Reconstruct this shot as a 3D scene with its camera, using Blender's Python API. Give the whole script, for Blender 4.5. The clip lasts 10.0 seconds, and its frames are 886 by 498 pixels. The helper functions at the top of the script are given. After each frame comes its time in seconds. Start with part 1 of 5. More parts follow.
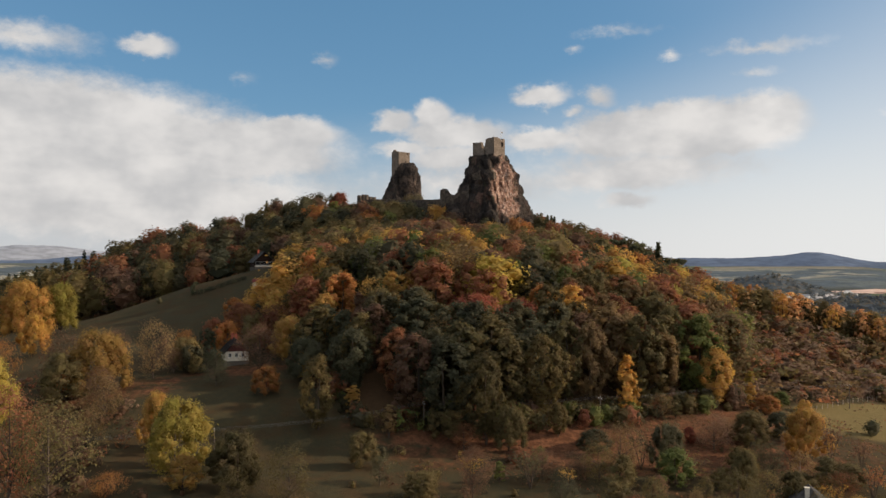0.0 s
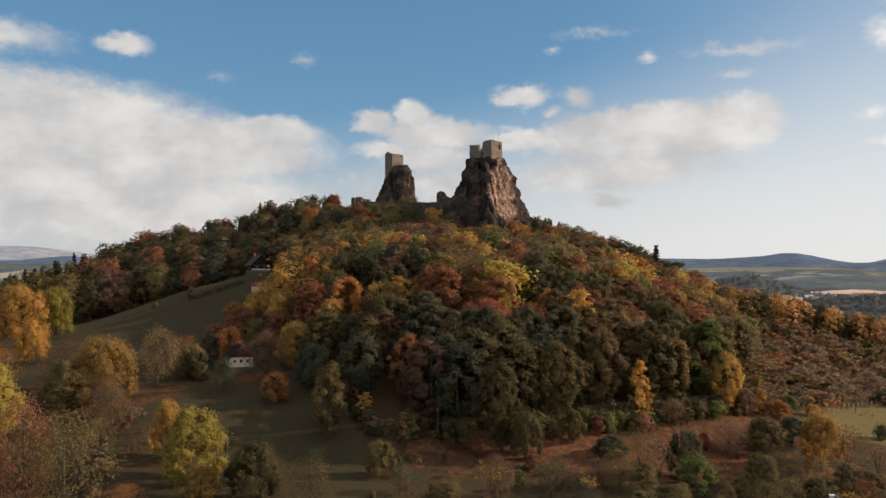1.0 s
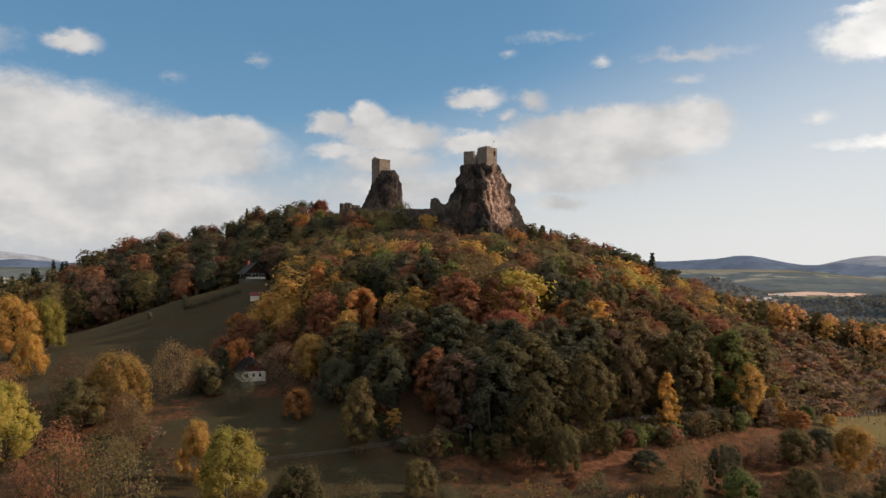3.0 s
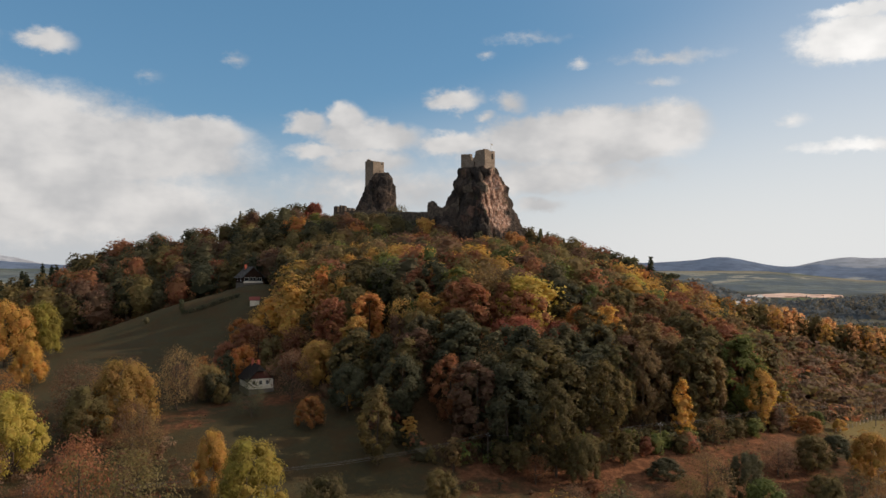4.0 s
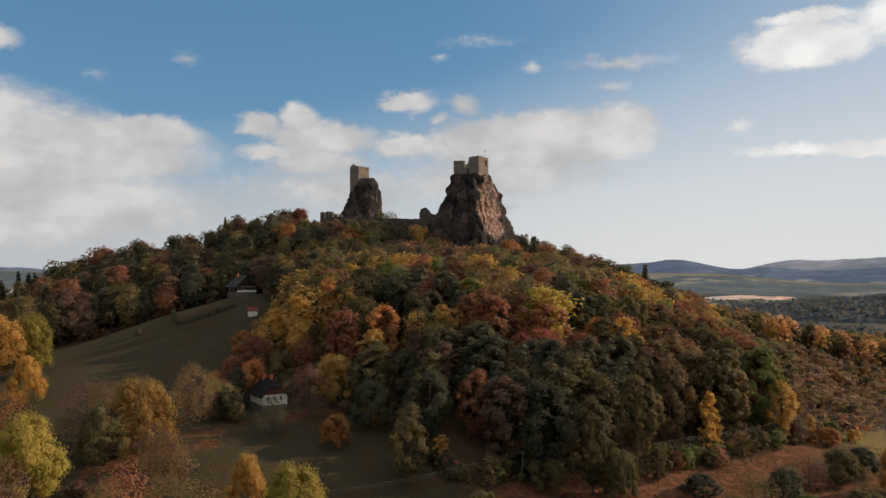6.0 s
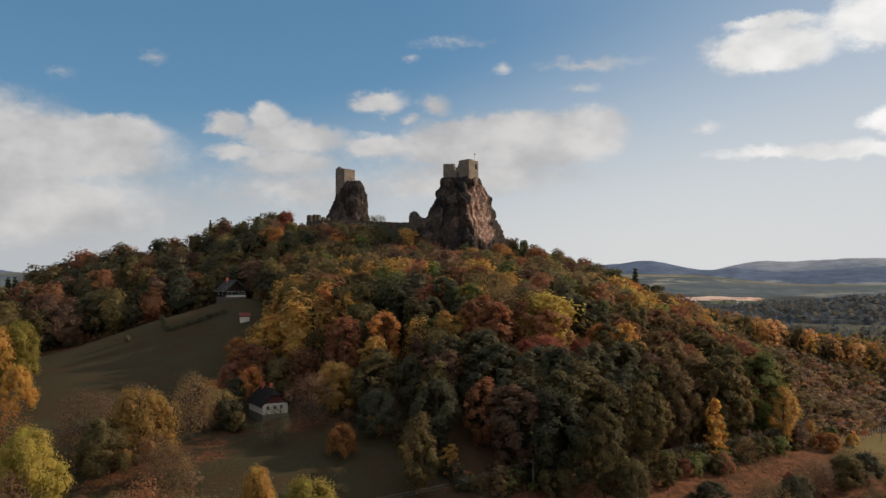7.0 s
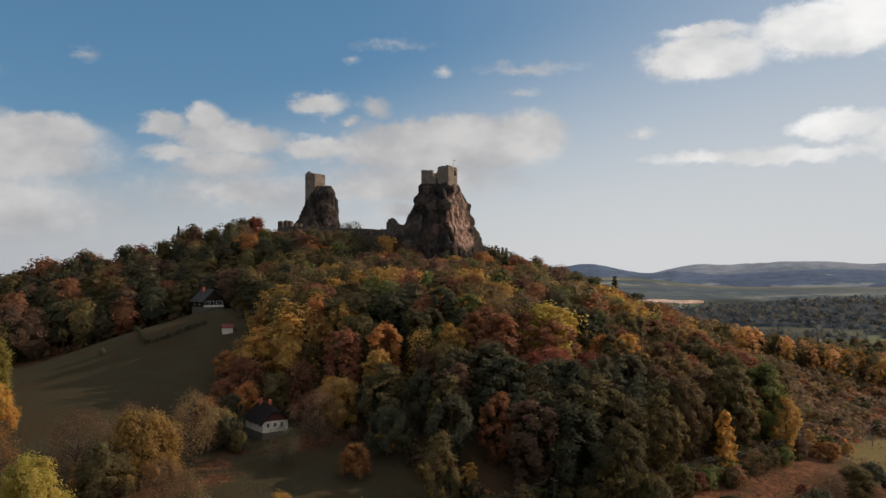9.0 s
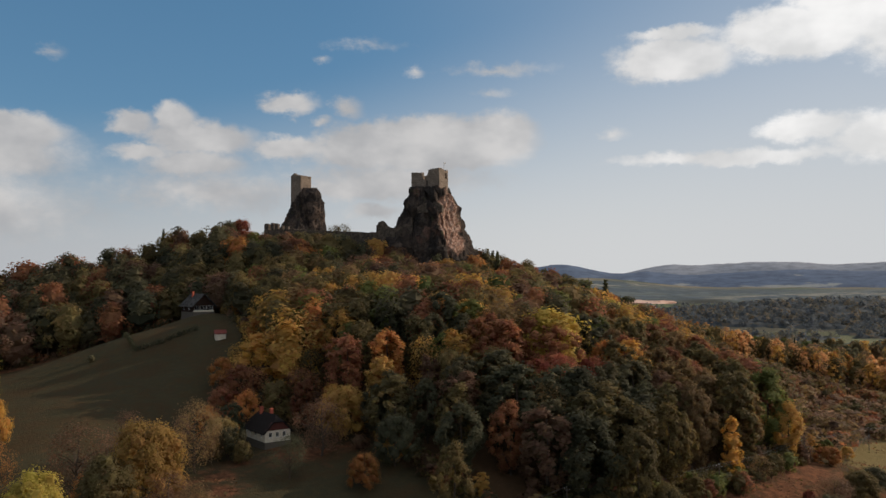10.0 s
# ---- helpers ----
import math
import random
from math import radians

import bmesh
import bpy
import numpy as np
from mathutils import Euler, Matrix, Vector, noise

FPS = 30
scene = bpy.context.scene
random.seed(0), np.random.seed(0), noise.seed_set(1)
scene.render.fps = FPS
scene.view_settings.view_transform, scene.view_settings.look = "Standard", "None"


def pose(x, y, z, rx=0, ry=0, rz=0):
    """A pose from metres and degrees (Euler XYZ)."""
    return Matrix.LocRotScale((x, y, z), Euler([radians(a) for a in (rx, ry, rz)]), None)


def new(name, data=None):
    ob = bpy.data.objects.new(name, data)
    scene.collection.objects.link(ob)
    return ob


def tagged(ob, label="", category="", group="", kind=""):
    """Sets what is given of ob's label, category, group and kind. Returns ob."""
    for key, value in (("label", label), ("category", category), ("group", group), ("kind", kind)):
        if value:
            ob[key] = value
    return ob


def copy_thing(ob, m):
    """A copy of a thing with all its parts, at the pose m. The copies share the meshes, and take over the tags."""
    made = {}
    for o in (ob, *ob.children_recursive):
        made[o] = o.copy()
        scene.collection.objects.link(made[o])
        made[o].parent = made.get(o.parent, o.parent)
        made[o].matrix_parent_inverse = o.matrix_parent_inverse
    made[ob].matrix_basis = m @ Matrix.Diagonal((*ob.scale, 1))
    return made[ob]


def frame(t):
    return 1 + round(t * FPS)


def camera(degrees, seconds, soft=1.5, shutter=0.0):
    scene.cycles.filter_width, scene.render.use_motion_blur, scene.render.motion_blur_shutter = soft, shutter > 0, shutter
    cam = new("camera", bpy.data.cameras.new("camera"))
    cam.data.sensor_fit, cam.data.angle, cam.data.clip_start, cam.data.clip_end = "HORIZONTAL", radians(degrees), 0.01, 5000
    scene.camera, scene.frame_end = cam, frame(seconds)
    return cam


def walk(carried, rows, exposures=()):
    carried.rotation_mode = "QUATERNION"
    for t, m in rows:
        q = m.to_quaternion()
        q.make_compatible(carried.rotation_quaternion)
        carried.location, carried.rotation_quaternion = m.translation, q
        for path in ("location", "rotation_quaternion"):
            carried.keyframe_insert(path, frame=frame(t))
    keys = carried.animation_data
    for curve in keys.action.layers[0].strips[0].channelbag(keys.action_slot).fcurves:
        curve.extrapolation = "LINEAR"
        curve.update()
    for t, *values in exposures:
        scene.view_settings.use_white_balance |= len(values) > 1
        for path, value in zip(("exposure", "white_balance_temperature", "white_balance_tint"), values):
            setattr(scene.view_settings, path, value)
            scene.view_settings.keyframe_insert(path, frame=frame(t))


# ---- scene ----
cam = camera(56.2, 10.0, 1.5)
METRES, EYE, TILT, LEAN, TURN = 100.0, 50.0, 1.2, 0.0, 0.0
ROWS = [
    (0.0, 0.0, 0.0, 0.0, 0.0, 0.0, 0.0),
    (0.5, -0.0449, 0.0113, 0.0067, -0.72, 0.02, -0.01),
    (1.0, -0.091, 0.0234, 0.0129, -1.45, 0.03, -0.02),
    (1.5, -0.1383, 0.035, 0.0195, -2.2, 0.07, -0.01),
    (2.0, -0.1866, 0.0465, 0.0251, -2.97, 0.09, -0.02),
    (2.5, -0.2339, 0.0614, 0.0324, -3.71, 0.13, -0.02),
    (4.0, -0.3772, 0.1176, 0.0512, -6.0, 0.25, -0.07),
    (4.5, -0.4237, 0.1369, 0.058, -6.71, 0.28, -0.06),
    (5.0, -0.4717, 0.1562, 0.0647, -7.46, 0.31, -0.06),
    (5.5, -0.5188, 0.1755, 0.0717, -8.28, 0.35, -0.09),
    (7.0, -0.6514, 0.2405, 0.0941, -11.21, 0.44, -0.12),
    (7.5, -0.6946, 0.2649, 0.1004, -12.24, 0.48, -0.17),
    (8.0, -0.7357, 0.2896, 0.1066, -13.25, 0.51, -0.19),
    (8.5, -0.7769, 0.3153, 0.1126, -14.27, 0.57, -0.17),
    (9.0, -0.8187, 0.3426, 0.117, -15.31, 0.64, -0.15),
    (9.5, -0.8583, 0.3702, 0.1248, -16.29, 0.65, -0.15),
    (10.0, -0.8994, 0.3992, 0.1312, -17.29, 0.67, -0.14),
]
walk(cam, [(t, pose(0, 0, EYE, TILT, LEAN, TURN) @ pose(METRES * x, METRES * y, METRES * z, 90 + pitch, roll, yaw)) for t, x, y, z, yaw, pitch, roll in ROWS],
     [(0, 0.0, 6500, 10), (5, -0.10, 6450, 10), (10, -0.34, 6330, 10)])

# ---- world, sun ----
SUN_DIR = Vector((0.90, 0.05, 0.40)).normalized()
SUN_EL = math.asin(SUN_DIR.z)
SUN_AZ = math.atan2(SUN_DIR.x, SUN_DIR.y)
lamp = bpy.data.lights.new("sun", "SUN")
lamp.energy, lamp.angle, lamp.color = 5.1, radians(0.6), (1.0, 0.80, 0.60)
sun_ob = new("sun", lamp)
sun_ob.rotation_euler = SUN_DIR.to_track_quat("Z", "Y").to_euler()

world = bpy.data.worlds.new("sky")
scene.world = world
world.use_nodes = True


class Nodes:
    """A short way to write node graphs."""

    def __init__(self, tree):
        self.tree = tree
        tree.nodes.clear()

    def add(self, kind, operation="", feature=""):
        n = self.tree.nodes.new(kind)
        if operation:
            n.operation = operation
        if feature:
            n.feature = feature
        return n

    def put(self, socket, value):
        if isinstance(value, bpy.types.NodeSocket):
            self.tree.links.new(value, socket)
        elif value is not None:
            if hasattr(value, "__len__") and len(value) == 3 and socket.type == "RGBA":
                value = (*value, 1.0)
            socket.default_value = value

    def math(self, op, a, b=None, c=None, clamp=False):
        n = self.add("ShaderNodeMath", op)
        n.use_clamp = clamp
        for i, v in enumerate((a, b, c)):
            if v is not None:
                self.put(n.inputs[i], v)
        return n.outputs[0]

    def vmath(self, op, a, b=None):
        n = self.add("ShaderNodeVectorMath", op)
        self.put(n.inputs[0], a)
        if b is not None:
            self.put(n.inputs[1], b)
        return n.outputs["Value"] if op in ("LENGTH", "DOT_PRODUCT") else n.outputs[0]

    def noise(self, vec, scale, detail=3.0, rough=0.55, color=False):
        n = self.add("ShaderNodeTexNoise")
        if vec is not None:
            self.put(n.inputs["Vector"], vec)
        self.put(n.inputs["Scale"], scale)
        self.put(n.inputs["Detail"], detail)
        self.put(n.inputs["Roughness"], rough)
        return n.outputs["Color" if color else "Fac"]

    def mix(self, fac, a, b, blend="MIX"):
        n = self.add("ShaderNodeMix")
        n.data_type, n.blend_type = "RGBA", blend
        self.put(n.inputs[0], fac)
        self.put(n.inputs[6], a)
        self.put(n.inputs[7], b)
        return n.outputs[2]

    def ramp(self, fac, lo, hi, a=0.0, b=1.0, smooth=True):
        n = self.add("ShaderNodeMapRange")
        n.interpolation_type = "SMOOTHSTEP" if smooth else "LINEAR"
        for i, v in enumerate((fac, lo, hi, a, b)):
            self.put(n.inputs[i], v)
        return n.outputs[0]

    def named(self, key):
        n = self.add("ShaderNodeAttribute")
        n.attribute_name = key
        return n.outputs["Fac"]

    def hsv(self, col, h=0.5, s=1.0, v=1.0):
        n = self.add("ShaderNodeHueSaturation")
        self.put(n.inputs["Hue"], h)
        self.put(n.inputs["Saturation"], s)
        self.put(n.inputs["Value"], v)
        self.put(n.inputs["Color"], col)
        return n.outputs[0]


# clouds: bearing, height over the horizon, half width, half height (degrees), density
CLOUDS_WEST = [(-27, 7.8, 17, 5.0, 1.2), (-16.4, 7.7, 11.5, 2.7, 1.1), (-10.3, 9.0, 3.9, 1.4, 0.9), (-20, 4.2, 17, 3.2, 0.8),
               (-27, 14.0, 5, 1.1, 0.4), (-19.6, 14.2, 2.0, 0.95, 0.62), (-40, 10, 12, 6, 1.1), (-13.5, 12.4, 0.9, 0.5, 0.14)]
CLOUDS_MID = [(-0.7, 10.3, 1.6, 1.4, 0.9), (-3.3, 9.8, 2.0, 0.9, 0.7), (0.8, 9.1, 4.6, 1.4, 0.9), (-2.5, 8.0, 2.6, 0.7, 0.6), (0.6, 7.4, 4.2, 1.2, 0.7),
              (6.8, 11.6, 2.4, 0.95, 0.7), (10.8, 11.4, 1.4, 0.9, 0.42), (9.0, 10.4, 0.9, 0.4, 0.4), (6.8, 8.6, 3.0, 1.1, 0.8), (12.2, 8.6, 5.4, 1.8, 0.9),
              (16.6, 9.0, 8.2, 2.3, 1.3), (21.2, 9.6, 3.2, 2.0, 1.0), (11.4, 5.9, 6.6, 1.1, 0.6), (12.5, 4.4, 2.4, 0.7, 0.55), (-8.0, 13.9, 0.9, 0.6, 0.22), (2, 5.6, 9, 1.8, 0.42), (14, 6.6, 9, 1.6, 0.5)]
CLOUDS_EAST = [(15.4, 13.9, 0.9, 0.45, 0.36), (21.4, 14.0, 4.2, 0.5, 0.28), (21, 12.5, 1.6, 0.4, 0.22), (9.0, 14.6, 0.8, 0.35, 0.24), (12, 15.6, 3.0, 0.4, 0.16),
               (33, 14.1, 4.8, 1.7, 1.05), (33, 15.7, 3.6, 0.6, 0.7), (40.7, 15.2, 5.8, 2.1, 1.1), (43.6, 17.8, 4.6, 2.4, 1.1), (48, 16, 6, 4.5, 1.1),
               (41, 9.2, 3.6, 1.1, 0.8), (37, 7.6, 10, 0.6, 0.6), (46, 8.4, 4.4, 2.0, 0.9), (29, 9.4, 1.2, 0.6, 0.3)]


def make_sky():
    g = Nodes(world.node_tree)
    way = g.add("ShaderNodeTexCoord").outputs["Generated"]
    sep = g.add("ShaderNodeSeparateXYZ")
    g.put(sep.inputs[0], way)
    x, y, z = sep.outputs
    az = g.math("MULTIPLY", g.math("ARCTAN2", x, y), 180 / math.pi)
    el = g.math("MULTIPLY", g.math("ARCSINE", z), 180 / math.pi)
    flat = g.add("ShaderNodeCombineXYZ")
    g.put(flat.inputs[0], az)
    g.put(flat.inputs[1], g.math("MULTIPLY", el, 1.5))
    uv = flat.outputs[0]
    warp1 = g.vmath("SUBTRACT", g.noise(uv, 0.55, 5.0, 0.6, True), (0.5, 0.5, 0.5))
    sc = g.add("ShaderNodeVectorMath", operation="SCALE")
    g.put(sc.inputs[0], warp1)
    sc.inputs["Scale"].default_value = 1.5
    flat2 = g.add("ShaderNodeCombineXYZ")
    g.put(flat2.inputs[0], az)
    g.put(flat2.inputs[1], el)
    pos = g.vmath("ADD", flat2.outputs[0], sc.outputs[0])
    field = None
    for u, v, a, b, k in (*CLOUDS_WEST, *CLOUDS_MID, *CLOUDS_EAST):
        m = g.add("ShaderNodeMapping")
        m.inputs["Location"].default_value = (-u / a, -v / b, 0)
        m.inputs["Scale"].default_value = (1 / a, 1 / b, 0)
        g.put(m.inputs["Vector"], pos)
        d = g.math("MULTIPLY_ADD", g.vmath("LENGTH", m.outputs[0]), -k, k)
        field = d if field is None else g.math("SMOOTH_MAX", field, d, 0.18)
    # the rest of the sky, outside this part of it, carries scattered clouds too, unseen and thickened to lift the shade
    puff = g.math("MULTIPLY_ADD", g.noise(uv, 0.11, 3.0, 0.5), 2.2, -0.86)
    away = g.ramp(g.math("ABSOLUTE", g.math("SUBTRACT", az, 6.0)), 40.0, 52.0)
    high = g.ramp(el, 17.0, 24.0)
    field = g.math("MAXIMUM", field, g.math("MULTIPLY_ADD", g.math("MAXIMUM", away, high), 1.3, g.math("SUBTRACT", puff, 1.3)))
    fine = g.noise(uv, 1.1, 6.0, 0.62)
    dens = g.math("ADD", field, g.math("MULTIPLY_ADD", fine, 0.32, -0.14))
    dens = g.ramp(dens, -0.02, 0.42)
    soft = g.noise(uv, 0.22, 3.0, 0.5)
    shade = g.ramp(g.math("ADD", g.math("ADD", soft, g.math("MULTIPLY", fine, 0.15)), g.math("MULTIPLY", field, 0.10)), 0.40, 0.86)
    cloud = g.mix(shade, g.mix(g.ramp(az, 15.0, 45.0), (0.49, 0.485, 0.485), (0.82, 0.81, 0.79)), g.mix(g.ramp(az, 15.0, 45.0), (0.71, 0.685, 0.66), (1.12, 1.09, 1.05)))
    sky = g.add("ShaderNodeTexSky")
    sky.sky_type, sky.sun_disc, sky.sun_elevation, sky.sun_rotation = "NISHITA", False, SUN_EL, SUN_AZ
    sky.altitude, sky.air_density, sky.dust_density, sky.ozone_density = 400, 1.0, 0.3, 3.0
    tone = g.add("ShaderNodeVectorMath", operation="SCALE")
    g.put(tone.inputs[0], sky.outputs[0])
    tone.inputs["Scale"].default_value = SKY
    veil = g.ramp(el, 0.5, g.ramp(az, -10.0, 40.0, 11.0, 21.0), 0.96, 0.0)
    blue = g.mix(veil, g.mix(0.5, tone.outputs[0], (0.07, 0.225, 0.37)), g.mix(g.ramp(az, -20.0, 35.0), (0.52, 0.53, 0.545), (0.76, 0.755, 0.74)))
    blue = g.mix(g.ramp(az, 8.0, 55.0, 0.0, 0.50), blue, (0.66, 0.67, 0.68))
    col = g.mix(g.math("MULTIPLY", dens, 0.97), blue, cloud)
    bg = g.add("ShaderNodeBackground")
    g.put(bg.inputs[0], col)
    bg.inputs[1].default_value = 1.10
    g.put(g.add("ShaderNodeOutputWorld").inputs[0], bg.outputs[0])


SKY = 0.118
make_sky()


# ---- materials ----
def material(name, build, rough=0.85, bump=None, metal=0.0, thin=0.0):
    """build(g) gives a colour socket; bump(g) a height."""
    mat = bpy.data.materials.new(name)
    mat.use_nodes = True
    g = Nodes(mat.node_tree)
    out = g.add("ShaderNodeOutputMaterial")
    p = g.add("ShaderNodeBsdfPrincipled")
    col = build(g)
    g.put(p.inputs["Base Color"], col)
    g.put(p.inputs["Roughness"], rough)
    p.inputs["Metallic"].default_value = metal
    p.inputs["Specular IOR Level"].default_value = 0.25 if rough < 0.9 else 0.04
    shader = p.outputs[0]
    if bump:
        b = g.add("ShaderNodeBump")
        h, dist = bump(g)
        b.inputs["Distance"].default_value = dist
        g.put(b.inputs["Height"], h)
        g.put(p.inputs["Normal"], b.outputs[0])
    if thin:
        tr = g.add("ShaderNodeBsdfTranslucent")
        g.put(tr.inputs[0], g.hsv(col, 0.5, 1.05, 1.5))
        mx = g.add("ShaderNodeMixShader")
        mx.inputs[0].default_value = thin
        g.put(mx.inputs[1], shader)
        g.put(mx.inputs[2], tr.outputs[0])
        shader = mx.outputs[0]
    g.put(out.inputs[0], shader)
    return mat


def where(g):
    return g.add("ShaderNodeNewGeometry").outputs["Position"]


def leaves(name, rgb, other, spread=0.20):
    """Foliage: two colours of one kind of tree, mixed tree by tree and leaf by leaf."""
    def build(g):
        one = g.add("ShaderNodeObjectInfo").outputs["Random"]
        att = g.named("tree_var")
        isl = g.add("ShaderNodeNewGeometry").outputs["Random Per Island"]
        tree = g.math("FRACT", g.math("ADD", one, att))
        big = g.noise(where(g), 0.22, 2.0)
        f = g.math("ADD", g.math("MULTIPLY", tree, 1.0), g.math("MULTIPLY_ADD", big, 0.6, -0.3), clamp=True)
        col = g.mix(f, rgb, other)
        v = g.math("MULTIPLY_ADD", isl, spread * 2, 1.0 - spread)
        v = g.math("MULTIPLY", v, g.math("MULTIPLY_ADD", g.math("FRACT", g.math("MULTIPLY", tree, 7.31)), 0.6, 0.80))
        hue = g.math("MULTIPLY_ADD", g.math("FRACT", g.math("MULTIPLY", isl, 13.7)), 0.03, 0.485)
        return g.hsv(col, hue, 0.95, v)
    return material(name, build, 0.82, thin=0.45)


LEAF = {
    "olive": leaves("leaves_olive", (0.080, 0.068, 0.028), (0.140, 0.102, 0.036)),
    "dark": leaves("leaves_dark_green", (0.052, 0.054, 0.030), (0.088, 0.076, 0.038)),
    "green": leaves("leaves_green", (0.082, 0.102, 0.028), (0.140, 0.142, 0.036)),
    "lime": leaves("leaves_yellow_green", (0.255, 0.210, 0.036), (0.32, 0.235, 0.042)),
    "gold": leaves("leaves_golden", (0.39, 0.225, 0.046), (0.28, 0.17, 0.042)),
    "amber": leaves("leaves_amber", (0.42, 0.235, 0.042), (0.33, 0.185, 0.040)),
    "orange": leaves("leaves_orange", (0.36, 0.150, 0.036), (0.28, 0.130, 0.036)),
    "rust": leaves("leaves_rust", (0.180, 0.070, 0.034), (0.215, 0.096, 0.040)),
    "red": leaves("leaves_red", (0.23, 0.066, 0.036), (0.19, 0.075, 0.036)),
    "tan": leaves("leaves_tan", (0.185, 0.120, 0.048), (0.140, 0.092, 0.042)),
    "brown": leaves("leaves_brown", (0.110, 0.064, 0.040), (0.145, 0.080, 0.045)),
    "heath": leaves("twigs_mauve_brown", (0.215, 0.138, 0.084), (0.165, 0.108, 0.070)),
    # pale birch leaves, lightened further to put ridge sunlight into them
    "straw": leaves("leaves_sunlit_straw", (0.50, 0.31, 0.135), (0.40, 0.22, 0.09)),
    "needle": leaves("needles_dark", (0.027, 0.036, 0.019), (0.047, 0.048, 0.024)),
    "pine": leaves("needles_pine", (0.048, 0.053, 0.026), (0.069, 0.068, 0.031)),
    # far woods: pale blue distance haze put into the leaf colours
    "haze": leaves("hazed_distant_foliage", (0.105, 0.108, 0.094), (0.165, 0.135, 0.092), 0.15),
    "haze_dark": leaves("hazed_distant_needles", (0.072, 0.088, 0.108), (0.098, 0.110, 0.116), 0.15),
}
BARK = material("bark", lambda g: g.mix(g.noise(where(g), 3.0), (0.05, 0.036, 0.026), (0.13, 0.10, 0.078)), 0.95)
BARK_PALE = material("bark_pale", lambda g: g.mix(g.noise(where(g), 2.0), (0.16, 0.13, 0.11), (0.36, 0.32, 0.28)), 0.9)


def rock_colour(g):
    p = where(g)
    m = g.add("ShaderNodeMapping")
    m.inputs["Scale"].default_value = (1.0, 1.0, 0.35)
    g.put(m.inputs["Vector"], p)
    q = m.outputs[0]
    a = g.mix(g.ramp(g.noise(q, 0.22, 6.0, 0.65), 0.40, 0.66), (0.034, 0.030, 0.028), (0.098, 0.074, 0.060))
    # sunlight on the flank under the keep painted in as pinkish rubble and pale mortar, and reddish ledges
    sunlit_flank = g.vmath("LENGTH", g.vmath("MULTIPLY", g.vmath("SUBTRACT", p, (32.0, 413.0, 90.0)), (0.115, 0.09, 0.062)))
    sunlit_flank = g.ramp(g.math("ADD", sunlit_flank, g.math("MULTIPLY_ADD", g.noise(p, 0.16, 5.0, 0.65), 1.4, -0.7)), 1.12, 0.86)
    rubble = g.mix(g.ramp(g.noise(p, 0.55, 4.0, 0.6), 0.40, 0.62), (0.29, 0.165, 0.12), (0.46, 0.31, 0.24))
    rubble = g.mix(g.ramp(g.noise(p, 1.1, 3.0), 0.56, 0.66, 0.0, 0.8), rubble, (0.52, 0.44, 0.38))
    a = g.mix(sunlit_flank, a, rubble)
    a = g.mix(g.ramp(g.noise(p, 0.13, 4.0), 0.58, 0.68, 0.0, 0.6), a, (0.19, 0.11, 0.085))
    a = g.mix(g.ramp(g.noise(p, 0.35, 4.0), 0.60, 0.72, 0.0, 0.8), a, (0.075, 0.072, 0.040))
    return g.mix(g.ramp(g.noise(q, 1.6, 5.0, 0.7), 0.44, 0.68, 0.0, 0.6), a, (0.032, 0.028, 0.026))


ROCK = material("basalt_rock", rock_colour, 0.95, lambda g: (g.noise(where(g), 0.9, 6.0, 0.65), 1.2))


def masonry_colour(g):
    p = where(g)
    v = g.add("ShaderNodeTexVoronoi", feature="F1")
    m = g.add("ShaderNodeMapping")
    m.inputs["Scale"].default_value = (2.2, 2.2, 3.4)
    g.put(m.inputs["Vector"], p)
    g.put(v.inputs["Vector"], m.outputs[0])
    v.inputs["Scale"].default_value = 1.0
    stone = g.mix(g.math("MULTIPLY", v.outputs["Color"], 1.0), (0.12, 0.096, 0.078), (0.30, 0.24, 0.19))
    return g.mix(g.ramp(g.noise(p, 0.3, 4.0), 0.42, 0.72, 0.0, 0.7), stone, (0.12, 0.10, 0.08))


# dark basalt tone for the buttress, the bluff and the stump rock
BASALT = material("dark_basalt", lambda g: g.mix(g.ramp(g.noise(where(g), 0.25, 6.0, 0.65), 0.42, 0.66), (0.036, 0.031, 0.029), (0.115, 0.085, 0.068)), 0.95, lambda g: (g.noise(where(g), 0.9, 6.0, 0.65), 1.0))
MASONRY = material("rubble_masonry", masonry_colour, 0.95, lambda g: (g.noise(where(g), 2.4, 4.0), 0.25))


# darker copy of the masonry, with the walls' shade put into its colour
SHADED_MASONRY = material("shaded_dark_masonry", lambda g: g.mix(g.ramp(g.noise(where(g), 0.8, 5.0, 0.7), 0.35, 0.7), (0.055, 0.046, 0.038), (0.15, 0.12, 0.095)), 0.95,
                     lambda g: (g.noise(where(g), 2.0, 4.0), 0.3))


